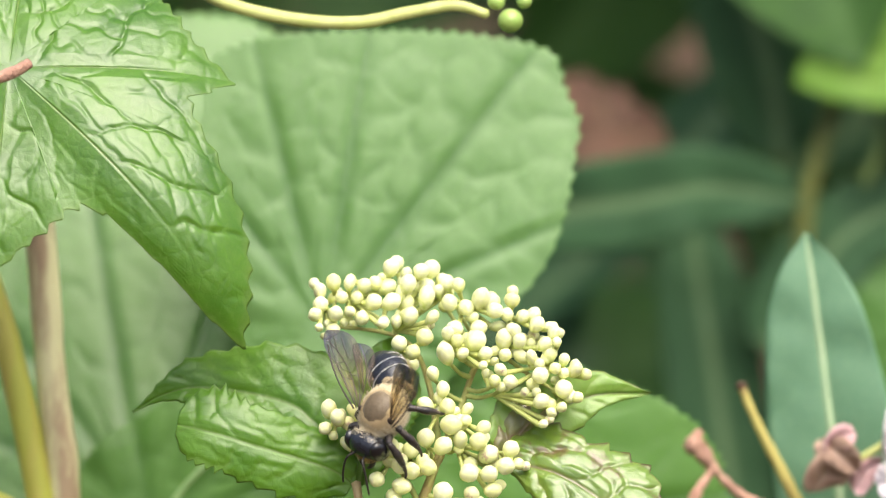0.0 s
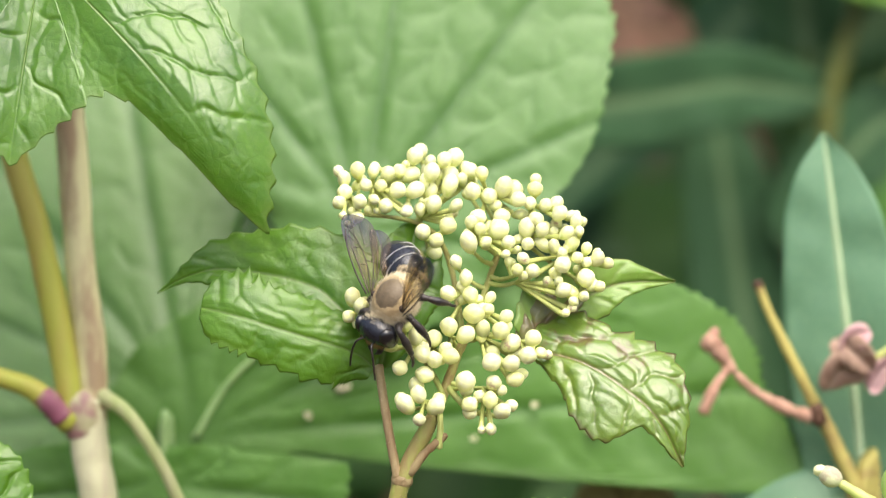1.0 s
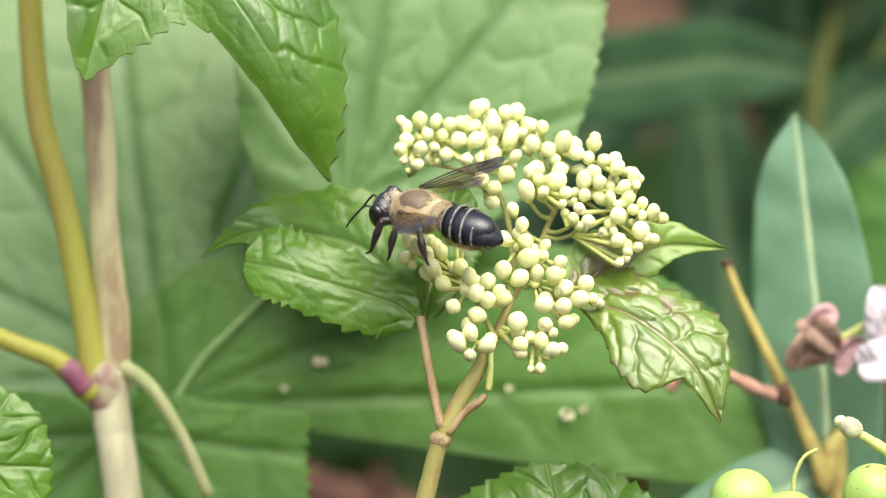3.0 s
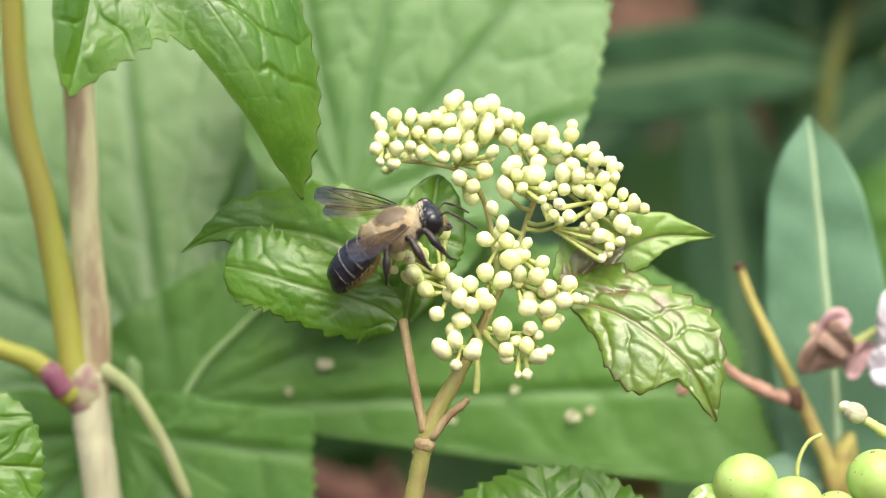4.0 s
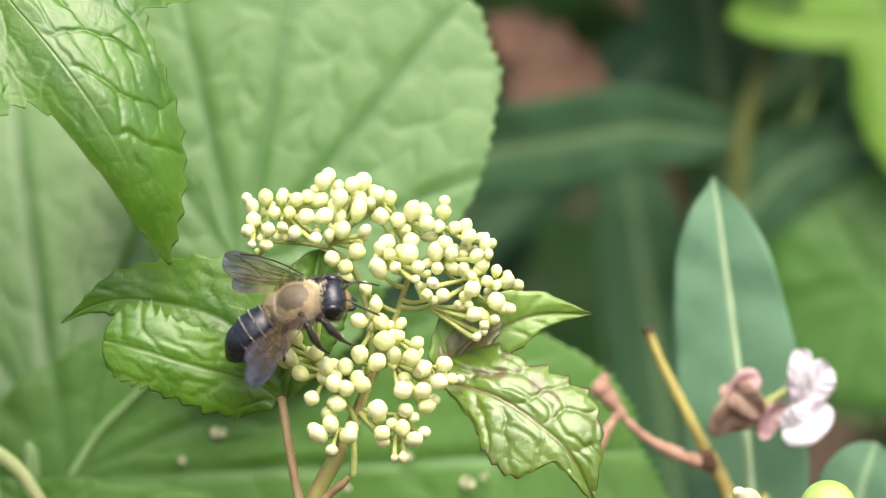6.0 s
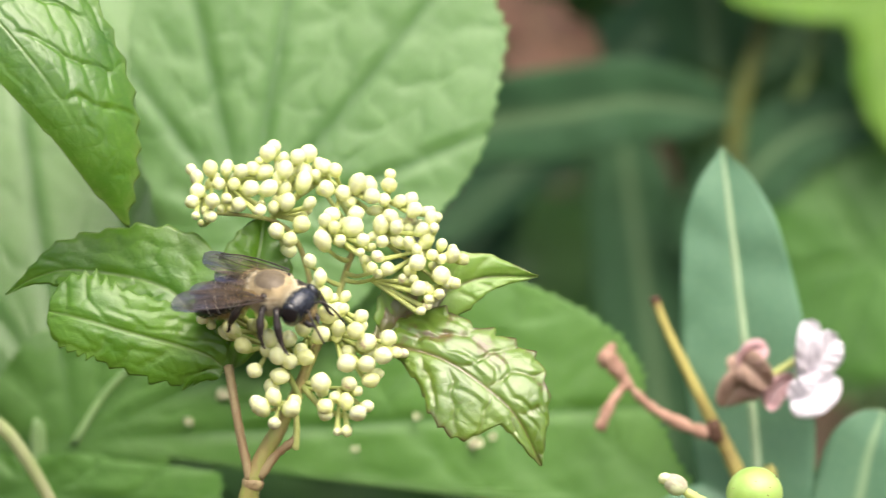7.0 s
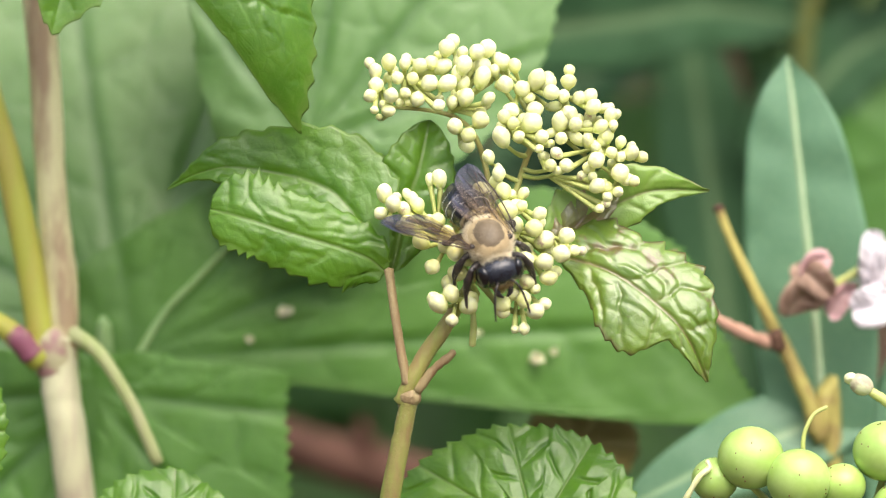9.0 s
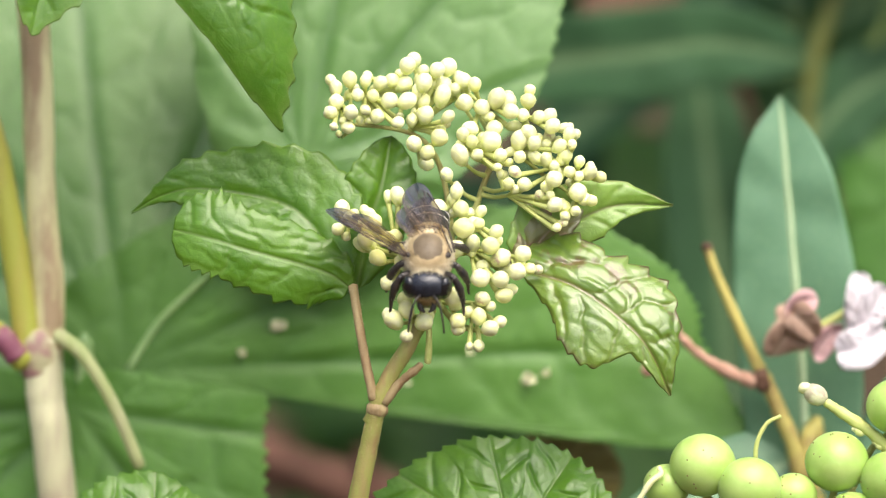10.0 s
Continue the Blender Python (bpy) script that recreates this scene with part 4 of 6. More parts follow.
def hairs(count, place, length, width, seed, lean=(0, -0.5, 0)):
    """Fine tapered hairs on a rounded body: place gives a foot and a normal."""
    rng = np.random.default_rng(seed)
    verts, faces = [], []
    for _ in range(count):
        foot, nor = place(rng)
        nor = nor + 0.45 * rng.normal(size=3) * 0.6 + np.array(lean) * 0.6
        nor /= np.linalg.norm(nor)
        side = np.cross(nor, rng.normal(size=3))
        side /= np.linalg.norm(side) + 1e-9
        other = np.cross(nor, side)
        n = len(verts)
        for a in (0, 2.09, 4.19):
            verts.append(foot + width * (math.cos(a) * side + math.sin(a) * other))
        verts.append(foot + nor * length * rng.uniform(0.6, 1.2) + np.array(lean) * length * 0.25)
        faces += [(n, n + 1, n + 3), (n + 1, n + 2, n + 3), (n + 2, n, n + 3)]
    return np.array(verts), faces, np.zeros(len(verts))


PIVOT = Vector((-6.9, -38.0, 0))
sprig = thing("flowering_sprig", PIVOT, "green vine sprig with a head of cream flower buds", "flower")
foot = [part("stem", tube([(-6.3, -35, 0), (-7.5, -41, -1), (-10, -54, -3), (-16, -90, -12), (-24, -180, -40), (-34, -420, -85)], [1.35, 1.45, 1.6, 1.9, 2.2, 2.6], 44, 12, 0.03, 11), M_PEDUNCLE, sprig)]
foot.append(part("joint", ball((-6.3, -35.5, 0), (1.75, 1.5, 1.5), 10, 14, 0.03, seed=12), M_RED_STALK, sprig, "brown swollen joint"))
peduncle = part("peduncle", tube([(-7.6, -39.5, -0.6), (-6.2, -35.5, 0), (-4.6, -31.5, 0), (-2.4, -27.5, 0), (0.5, -21, -1), (3, -14, -2)], [1.2, 1.35, 1.3, 1.25, 0.8, 0.55], 26, 12, 0.03, 13), M_PEDUNCLE, sprig)
stalk = part("petiole", tube([(-6.9, -35.2, 0.4), (-7.9, -30.3, 0.2), (-8.9, -24.5, -0.5), (-9.9, -18.0, -2)], [0.85, 0.72, 0.7, 0.75], 20, 10, 0.03, 14), M_RED_STALK, sprig, "reddish leaf stalk")
foot.append(part("spur", tube([(-5.2, -34.5, 0.6), (-2.8, -31.3, 1), (-0.3, -29.2, 1.2), (0.4, -28.4, 1.3)], [0.85, 0.65, 0.6, 0.45], 16, 10, 0.1, 15), M_RED_STALK, sprig))
part("spur", tube([(-0.6, -30.5, 1.2), (-0.4, -27, 1.4), (-0.6, -24, 0.5)], [0.55, 0.5, 0.5], 14, 10, 0.05, 16), M_STALK, sprig)

thicken(part("leaf_lobe", blade([(-11.5, -17, -3.5), (-16.3, -8.9, -5), (-22, -5.2, -6), (-33.3, -3.2, -7), (-39.6, -4.2, -8), (-44.5, -6.8, -10)], 8, (0.0, 0.1, 1), rims=[(0, 1.5, 2), (0.18, 5, 8.5), (0.3, 5, 9.6), (0.42, 4.6, 8.8), (0.6, 3.6, 5.4), (0.76, 1.4, 2.6), (0.86, 0.7, 1.0), (1, 0.12, 0.12)], teeth=14, tooth=0.13, quilt=0.26, spacing=4.8, fold=0.03, rows=90, cols=34, seed=31, dent=0.15, width=0.15, lean=(-0.05, 0.16), cross=(0.14, 0.14)), M_SPRIG, stalk))
thicken(part("leaf_lobe", blade([(-10.4, -18.3, -2.4), (-14.5, -15.6, -1.2), (-26, -12, 1), (-32, -10.2, 0.8), (-37.2, -9.0, -1)], 7, (-0.05, 0.1, 1), rims=[(0, 2, 1), (0.12, 5.2, 3.2), (0.35, 6.2, 5.6), (0.6, 5.2, 6.2), (0.78, 5.2, 7.2), (0.9, 4.6, 6), (0.96, 3.4, 4.4), (1, 1.5, 2)], teeth=14, tooth=0.15, quilt=0.24, spacing=6.5, fold=0.0, droop=0.1, rows=100, cols=40, seed=32, dent=0.15, width=0.14, roof=(0.24, -0.06), lean=(0.05, 0.24), cross=(0.14, 0.18)), M_SPRIG, stalk))
thicken(part("leaf_lobe", blade([(-9.5, -18.6, -5), (-7.5, -9, -8), (-5.5, -3, -9), (-4, 4.5, -11)], 6.2, (0.1, 0.1, 1), 0.7, 0.5, 12, 0.07, 0.5, 5.0, 0.1, 0, 54, 26, seed=33), M_SPRIG, stalk))
worn = thicken(part("worn_lobe", blade([(13.4, -15.4, -3), (21.4, -17.3, 0), (28.4, -21.6, 1), (33.3, -26.2, 1), (37.2, -33.6, -1)], 9, (0.0, 0.35, 1), rims=[(0, 4, 0.6), (0.12, 7.4, 3.5), (0.3, 6.8, 7.6), (0.45, 8.4, 8.6), (0.58, 8.6, 7.8), (0.66, 8, 5.6), (0.7, 7, 2.8), (0.82, 4.2, 2.0), (0.92, 1.8, 1.2), (1, 0.1, 0.1)], teeth=11, tooth=0.11, quilt=0.4, spacing=5.6, fold=0.0, droop=0.05, rows=120, cols=56, seed=35, dent=0.3, width=0.24, brown=0.3, cross=(0.42, 0.2), bend=1.5, roof=(-0.04, 0.4), lean=(0.08, 0.36)), M_WORN, sprig, "worn glossy lobe blotched with brown"))
thicken(part("worn_lobe", blade([(12, -13.5, -6), (16, -10.6, -6.5), (21.8, -7.6, -7), (27.7, -5.3, -7.5), (36.1, -5.1, -9)], 5, (0.0, -0.1, 1), rims=[(0, 2, 3), (0.2, 5.4, 4.5), (0.4, 6.6, 4.6), (0.62, 5.4, 3.8), (0.82, 3.0, 1.7), (1, 0.1, 0.1)], teeth=9, tooth=0.1, quilt=0.35, spacing=4.4, fold=0.04, rows=70, cols=28, seed=34, dent=0.3, width=0.25, brown=0.1, lean=(0, 0.15)), M_WORN_PALE, worn, "paler worn lobe with brown edges"))

thicken(part("worn_lobe", blade([(12.2, -15.5, -5.6), (16, -11, -5.4), (19.6, -7, -5.8), (22.5, -3, -7.5)], 4.0, (0.05, 0.3, 1), rims=[(0, 2.0, 2.0), (0.25, 3.6, 3.2), (0.55, 3.8, 3.0), (0.8, 2.6, 2.0), (1, 0.3, 0.3)], teeth=8, tooth=0.1, quilt=0.6, spacing=3.4, rows=60, cols=28, seed=36, dent=0.35, width=0.3, brown=0.2, lean=(0.05, 0.2)), M_WORN_BASE, worn, "silvery brown worn lobe behind the buds"))


def fuzz(line, radius, count, seed):
    pts = spline(line, 60)

    def place(rng):
        i = int(rng.integers(0, 60))
        d = rng.normal(size=3)
        d /= np.linalg.norm(d)
        return pts[i] + (pts[i + 1] - pts[i]) * rng.random() + d * radius * 0.9, d
    return hairs(count, place, 0.38, 0.018, seed, (0, 0, 0))


foot.append(part("fuzz", fuzz([(-6.3, -35, 0), (-7.5, -41, -1), (-10, -54, -3)], 1.5, 700, 1), M_FUR_PALE, sprig, "short pale fuzz of the stem"))
part("fuzz", fuzz([(-6.9, -35.2, 0.4), (-7.9, -30.3, 0.2), (-8.9, -24.5, -0.5), (-9.9, -18.0, -2)], 0.75, 500, 2), M_FUR_PALE, stalk, "short pale fuzz of the stalk")
part("fuzz", fuzz([(-6.2, -35.5, 0), (-4.6, -31.5, 0), (-2.4, -27.5, 0), (0.5, -21, -1)], 1.3, 500, 3), M_FUR_PALE, peduncle, "short pale fuzz of the stalk")

# flower buds: right, up and radius (mm), spray by spray
WEST = [(-4.4, 14.3, 1.29), (-2.0, 13.4, 0.95), (0.2, 13.7, 1.21), (1.8, 14.1, 1.29), (-13.2, 12.1, 1.29), (-15.3, 10.7, 1.03), (-10.8, 11.9, 0.95), (-8.6, 11.6, 1.12), (-15.2, 8.7, 1.21), (-16.0, 7.1, 1.12), (-15.4, 5.1, 0.69), (-13.4, 4.9, 1.03), (-12.9, 7.2, 1.21), (-10.7, 7.6, 0.95), (-11.9, 9.8, 1.03), (-9.6, 9.7, 1.12), (-8.9, 6.6, 1.29), (-6.7, 12.0, 1.21), (-5.0, 11.4, 1.38), (-7.1, 9.0, 1.29), (-4.4, 9.0, 1.46), (-5.7, 5.8, 1.03), (-3.6, 6.0, 1.03), (-1.5, 6.8, 1.38), (-1.8, 11.7, 1.38), (-2.6, 10.3, 1.12), (-1.9, 8.8, 1.12), (1.0, 11.4, 1.29), (1.0, 9.7, 1.38), (1.9, 6.6, 1.03), (-3.1, 2.5, 1.29), (-1.1, 1.2, 1.29), (0.7, 3.5, 1.38)]
NORTH = [(4.2, 12.0, 1.29), (6.0, 11.6, 1.21), (4.6, 8.8, 1.38), (7.2, 8.1, 1.29), (9.3, 9.4, 1.46), (10.8, 8.7, 1.38), (11.5, 7.6, 1.21), (14.2, 9.2, 1.21), (13.4, 7.0, 1.12), (5.5, 4.9, 1.38), (4.3, 4.0, 1.03), (5.7, 3.0, 1.12), (4.0, 0.9, 1.46), (6.5, 1.0, 1.03), (9.0, 5.0, 1.46), (8.5, 2.9, 1.46), (10.0, 1.0, 1.03), (9.6, -0.8, 0.77), (12.9, 3.1, 1.46), (14.4, 4.4, 1.29), (13.0, 0.7, 1.03), (15.2, 2.8, 1.12), (15.8, 6.7, 1.03), (17.4, 6.9, 1.12), (17.9, 5.4, 1.29), (19.6, 5.1, 0.86), (20.5, 4.1, 1.03), (21.0, 2.7, 0.77), (17.0, 2.6, 0.77), (19.0, 2.4, 1.03)]
EAST = [(19.9, 0.9, 1.21), (15.6, 0.5, 1.12), (17.1, 0.3, 1.03), (22.1, 0.0, 0.95), (18.3, -0.7, 0.95), (20.7, -1.4, 1.03), (12.4, -1.5, 1.03), (23.7, -1.6, 1.21), (22.0, -2.1, 0.86), (11.4, -3.3, 1.03), (12.3, -4.2, 0.77), (13.9, -3.4, 1.12), (18.4, -2.5, 1.38), (17.3, -3.7, 1.03), (16.1, -5.0, 0.77), (17.7, -5.0, 0.77), (22.0, -4.6, 1.38), (24.0, -5.8, 0.95), (18.4, -6.4, 1.21), (20.1, -8.1, 0.86), (21.6, -7.3, 0.95), (2.0, -2.1, 1.03)]
SOUTH = [(3.5, -4.6, 1.21), (0.9, -6.9, 1.29), (4.2, -7.2, 1.38), (7.2, -7.6, 0.95), (4.7, -10.0, 1.72), (6.9, -9.3, 1.03), (9.6, -10.4, 1.12), (0.9, -12.0, 1.46), (3.4, -13.2, 1.46), (6.1, -12.4, 1.29), (8.8, -12.6, 1.46), (10.3, -14.5, 1.55), (13.7, -13.7, 1.29), (1.1, -16.4, 1.46), (7.3, -17.3, 1.46), (10.3, -17.5, 1.46), (12.9, -16.3, 1.46), (14.8, -15.9, 0.95), (3.4, -20.3, 1.55), (7.7, -20.5, 1.21), (10.9, -19.9, 1.38), (4.0, -23.8, 1.46), (7.2, -23.1, 1.38), (8.9, -24.7, 1.38), (7.3, -27.4, 1.03)]
SOUTH_WEST = [(-5.8, -11.6, 1.29), (-4.2, -13.5, 1.29), (-4.5, -15.3, 1.21), (-1.4, -13.8, 1.29), (-3.1, -16.1, 1.46), (-1.3, -17.0, 1.38), (-8.2, -14.6, 1.38), (-6.5, -18.2, 1.29), (-2.7, -19.2, 1.55), (-3.7, -22.3, 1.38), (-5.6, -23.8, 1.46), (-1.2, -24.1, 1.38), (-3.6, -26.0, 1.12), (-9.9, -12.2, 1.21), (-13.9, -7.5, 1.29), (-12.5, -8.9, 1.21), (-14.4, -10.4, 1.03), (-10.9, -9.7, 1.12), (-10.3, -7.7, 0.77), (-8.8, -9.3, 1.21), (-10.1, -11.9, 1.21), (-5.5, -5.4, 1.12)]


def bud_meshes():
    """Rounded buds with a blunt nipple and a small cup, in three makes."""
    made = []
    for mat, squash in ((M_BUD, 1.32), (M_BUD_GREEN, 1.14), (M_BUD_MAUVE, 1.25), (M_BUD, 1.58)):
        verts, faces, rows, cols = [], [], 11, 16
        for i in range(rows + 1):
            lat = math.pi * i / rows
            z = math.cos(lat) * squash
            r = math.sin(lat) ** 0.85 * (1 + 0.17 * math.cos(lat)) + 0.01
            z += 0.10 * math.exp(-(lat / 0.35) ** 2)
            for j in range(cols):
                a = 2 * math.pi * j / cols
                k = r * (1 + 0.03 * math.cos(4 * a) * (1 + math.cos(lat)))
                verts.append((k * math.cos(a), k * math.sin(a), z))
        for i in range(rows):
            for j in range(cols):
                k = (j + 1) % cols
                faces.append((i * cols + j, (i + 1) * cols + j, (i + 1) * cols + k, i * cols + k))
        made.append(mesh_of("bud", verts, faces, mat))
    return made


def stalk_mesh():
    verts = [(0.5 * (1.0 + 0.5 * (k > 1)) * math.cos(a * 1.0472), 0.5 * (1.0 + 0.5 * (k > 1)) * math.sin(a * 1.0472), k / 2) for k in range(3) for a in range(6)]
    faces = [(k * 6 + a, k * 6 + (a + 1) % 6, (k + 1) * 6 + (a + 1) % 6, (k + 1) * 6 + a) for k in range(2) for a in range(6)]
    return mesh_of("pedicel", verts, faces, M_STALK)


def flower_head():
    rng = random.Random(5)
    buds, stalk_piece = bud_meshes(), stalk_mesh()
    zero = ZERO[sprig]
    west = spline([(3, -14, -2), (2.2, -8, -8), (1, -2, -10), (-1.5, 2.6, -9), (-6, 4.6, -9), (-13, 5.4, -7)], 40)
    east = spline([(3, -14, -2), (6, -8, -8), (8.5, -1, -10), (11.5, 1.4, -9), (16, -1.6, -7), (20.5, -4.6, -4)], 40)
    south = spline([(0.5, -21, -1), (2.2, -17, -1), (4, -13, -2), (6, -8.5, -4)], 20)
    front = spline([(0.2, -23, 0), (-1.4, -19.5, 0), (-4, -15.5, -1), (-9, -11, -3)], 20)
    for places, arc in ((WEST, west), (NORTH, east), (EAST, east), (SOUTH, south), (SOUTH_WEST, front)):
        hubs = {}
        small = [(u + rng.uniform(-1.9, 1.9), v + rng.uniform(-1.9, 1.5), size * rng.uniform(0.66, 0.86)) for u, v, size in places if rng.random() < 0.8]
        for n, (u, v, size) in enumerate(places + small):
            back = 0.0 if n < len(places) else 2.6
            here = Vector((u, v, 0.5 - back - 0.42 * (v + 8) + rng.uniform(-1.6, 1.6)))
            key = (round(u / 8), round(v / 8))
            hub = hubs.get(key)
            if hub is None:
                near = arc[int(np.argmin(((arc[:, :2] - np.array((u, v - 2.5))) ** 2).sum(1)))]
                root = Vector(near)
                hub = hubs[key] = here.lerp(root, 0.2) + Vector((0, -0.8, -2.4))
                part("branch", tube([root, root.lerp(hub, 0.5) + Vector((0, -0.4, -0.8)), hub], [0.42, 0.36, 0.3], 10, 8, 0.05, n), M_STALK, sprig)
            way = (here - hub).normalized() * 0.7 + Vector((rng.uniform(-0.25, 0.25), 0.5, 0.2))
            turn = way.to_track_quat("Z", "Y").to_matrix().to_4x4()
            luck = rng.random()
            b = new("bud", buds[1 if luck < 0.16 else (2 if luck < 0.21 else (3 if luck > 0.66 else 0))])
            b.parent = sprig
            b.matrix_basis = Matrix.Translation((here - zero) / 1000) @ turn @ Matrix.Diagonal((*(size * 0.91 / 1000 * rng.uniform(0.9, 1.08) for _ in range(3)), 1))
            way = here - way.normalized() * size * 0.9 - hub
            s = new("pedicel", stalk_piece)
            s.parent = sprig
            s.matrix_basis = Matrix.Translation((hub - zero) / 1000) @ way.to_track_quat("Z", "Y").to_matrix().to_4x4() @ Matrix.Diagonal((0.00062, 0.00062, way.length / 1000, 1))
    for arc, r in ((west, (0.6, 0.42, 0.28)), (east, (0.6, 0.42, 0.28)), (south, (0.5, 0.36)), (front, (0.5, 0.32))):
        part("branch", tube(arc[::4], r, 30, 10, 0.06, len(arc)), M_BRANCH, sprig)
    part("branch", tube([(0.5, -21, -1), (4, -24.5, 2), (8.5, -25.6, 5)], [0.6, 0.5, 0.4], 14, 8, 0.05, 43), M_STALK, sprig)


flower_head()

# ---------------------------------------------------------------- leaves low at the front
front_leaf = lone_leaf("crinkled_leaf", palm_leaf((18, -53, -8), [(0, 15), (30, 17), (60, 17), (95, 17), (130, 19), (155, 22), (170, 25), (185, 20), (220, 16), (270, 14), (320, 14)], [60, 105, 150, 20, 190, 260], (-0.05, 0.22, 1), teeth=44, tooth=0.05, quilt=0.6, spacing=4.8, curl=0.1, rings=80, rays=420, dent=0.3, width=0.2, groove=0.4, side_vein=0.2, seed=51, lean=(-0.05, 0.15)), M_SPRIG, "crinkled glossy green leaf with a toothed edge", (18, -53, -8), [(18, -53, -9), (26, -80, -20), (20, -420, -80)])
corner_leaf = lone_leaf("crinkled_leaf", palm_leaf((-38, -57, -12), [(0, 13), (60, 12), (90, 14), (150, 15), (200, 12), (270, 10)], [40, 90, 140, 200, 300], (0.0, 0.3, 1), teeth=36, tooth=0.05, quilt=0.5, spacing=4.6, curl=0.1, rings=60, rays=320, width=0.2, dent=0.3, groove=0.4, side_vein=0.2, seed=52), M_SPRIG, "crinkled green leaf with a toothed edge", (-38, -60, -12), [(-38, -60, -13), (-40, -85, -20), (-44, -400, -60)])
edge_leaf = lone_leaf("crinkled_leaf", palm_leaf((-77, -38, -8), [(0, 13.5), (40, 14), (90, 13), (180, 12), (270, 14), (320, 14)], [0, 60, 120, 200, 300], (0.1, 0.2, 1), teeth=34, tooth=0.05, quilt=0.5, spacing=4.6, curl=0.1, rings=60, rays=320, width=0.2, dent=0.3, groove=0.4, side_vein=0.2, seed=53), M_SPRIG, "crinkled pale green leaf with a toothed edge", (-77, -38, -8), [(-77, -38, -9), (-80, -70, -18), (-70, -400, -60)])

# ---------------------------------------------------------------- green berries
berries = thing("berry_cluster", (60, -47, -8), "cluster of unripe pale green berries with brown freckles", "berries")


def berry_cluster():
    rng = np.random.default_rng(7)
    places = [(43, -46.5, -4, 5.1), (50.2, -49.6, -1, 4.9), (63.4, -45.2, -4, 4.9), (71.6, -47.6, -2, 4.7), (72, -36.5, -6, 4.4), (57, -50.5, -3, 3.6), (37.6, -50, -6, 3.6), (66, -54, -2, 4.6), (56, -57, -4, 4.6), (46, -58, -5, 4.6), (77, -42, -7, 4.2)]
    for n, (u, v, w, r) in enumerate(places):
        turn = Euler((0.4 * rng.normal(), 0.4 * rng.normal(), 0)).to_matrix()
        b = part("berry", ball((u, v, w), (r, r * 0.95, r), 20, 28, 0.0, turn, n), M_BERRY, berries)
        dots = []
        for _ in range(6):
            d = np.array([rng.normal(), rng.normal() + 0.3, abs(rng.normal()) + 0.4])
            d /= np.linalg.norm(d)
            dots.append(ball(np.array((u, v, w)) + d * r * 0.985, (0.13, 0.16, 0.13), 5, 6))
        part("freckle", joined(*dots), M_FRECKLE, b)
        part("stalk", tube([(u, v - r * 0.8, w - 1), (u * 0.6 + 24, v - r - 6, w - 6), (60, -72, -12)], [0.6, 0.6, 0.8], 12, 8, 0.05, n), M_STALK, berries)
    part("stem", tube([(60, -72, -12), (56, -120, -30), (50, -430, -90)], [1.3, 1.6, 2.4], 20, 10), M_PEDUNCLE, berries)
    part("spray", tube([(74, -46, -8), (69, -41, -7), (64, -37.8, -7), (61.4, -36.2, -7)], [0.9, 1.0, 0.9, 0.7], 20, 10, 0.12, 71), M_STALK, berries)
    for k, (u, v) in enumerate(((59.9, -35.2), (70, -42.6), (66.8, -40.6))):
        b = part("spent_bud", ball((u, v, -7), (2.0, 1.6, 1.6) if k == 0 else (0.9, 0.7, 0.7), 12, 14, 0.02, Matrix.Rotation(radians(-30), 3, "Z"), k), M_BUD_GREEN if k else M_SPENT, berries)
        part("tip", ball((u - (1.7 if k == 0 else 0.7), v + (1.0 if k == 0 else 0.4), -6.8), (1.0, 0.8, 0.8) if k == 0 else (0.5, 0.4, 0.4), 8, 10, 0.12, seed=k), M_BUD_MAUVE, b, "withered mauve tip")
    part("tendril", tube([(52, -50, -6), (51, -44, -5), (52.4, -40, -5), (54.6, -38.6, -5)], [0.4, 0.36, 0.32, 0.3], 18, 8), M_STALK, berries)
    part("dry_tip", tube([(33, -53, -3), (35, -49.5, -2), (36.6, -48, -2), (36.2, -46.9, -2)], [0.5, 0.45, 0.5, 0.35], 12, 8, 0.1, 9), M_BUD, berries)


berry_cluster()

# ---------------------------------------------------------------- the plant with lance leaves
reed = thing("lance_leaf", (70, -60, -62), "upright bluish green lance-shaped leaf with a pale midrib", "leaf")
thicken(part("blade", blade([(70, -64, -62), (69, -48, -61), (68, -29.5, -60), (65.3, -5.5, -60), (63.4, 10, -60), (62.3, 19, -61)], 8.6, (-0.12, 0.26, 1), quilt=0, fold=0.1, droop=0.05, rows=80, cols=18, dent=0.2, width=0.75, seed=61, rims=[(0, 1, 1), (0.2, 7.5, 6.8), (0.4, 10.4, 9.8), (0.55, 10.4, 10.0), (0.75, 8.0, 7.4), (0.9, 4.0, 3.5), (1, 0.2, 0.15)]), M_REED, reed))
part("midrib", tube([(70, -64, -62.2), (69, -48, -61.2), (68, -29.5, -60.2), (65.3, -5.5, -60.2), (63.4, 10, -60.2), (62.5, 17.5, -61)], [0.75, 0.65, 0.55, 0.42, 0.3, 0.15], 40, 8, 0.02, 60), M_REED_RIB, reed, "pale midrib")
twig = thing("withered_twig", (70, -60, -56), "ochre twig with withered pink flowers and a dried seed stalk", "twig")
part("stem", tube([(51.4, -6.1, -55), (53.6, -11.5, -55), (59.4, -23, -55), (64, -32, -56), (67.5, -42, -57), (70, -70, -62), (62, -430, -90)], [0.75, 0.8, 1.0, 1.3, 1.4, 1.6, 2.2], 50, 10, 0.05, 62), M_TWIG, twig)
part("scar", ball((51.3, -5.8, -55), (0.95, 0.8, 0.9), 8, 10, 0.05, seed=3), M_DEAD, twig, "dry brown cut end")
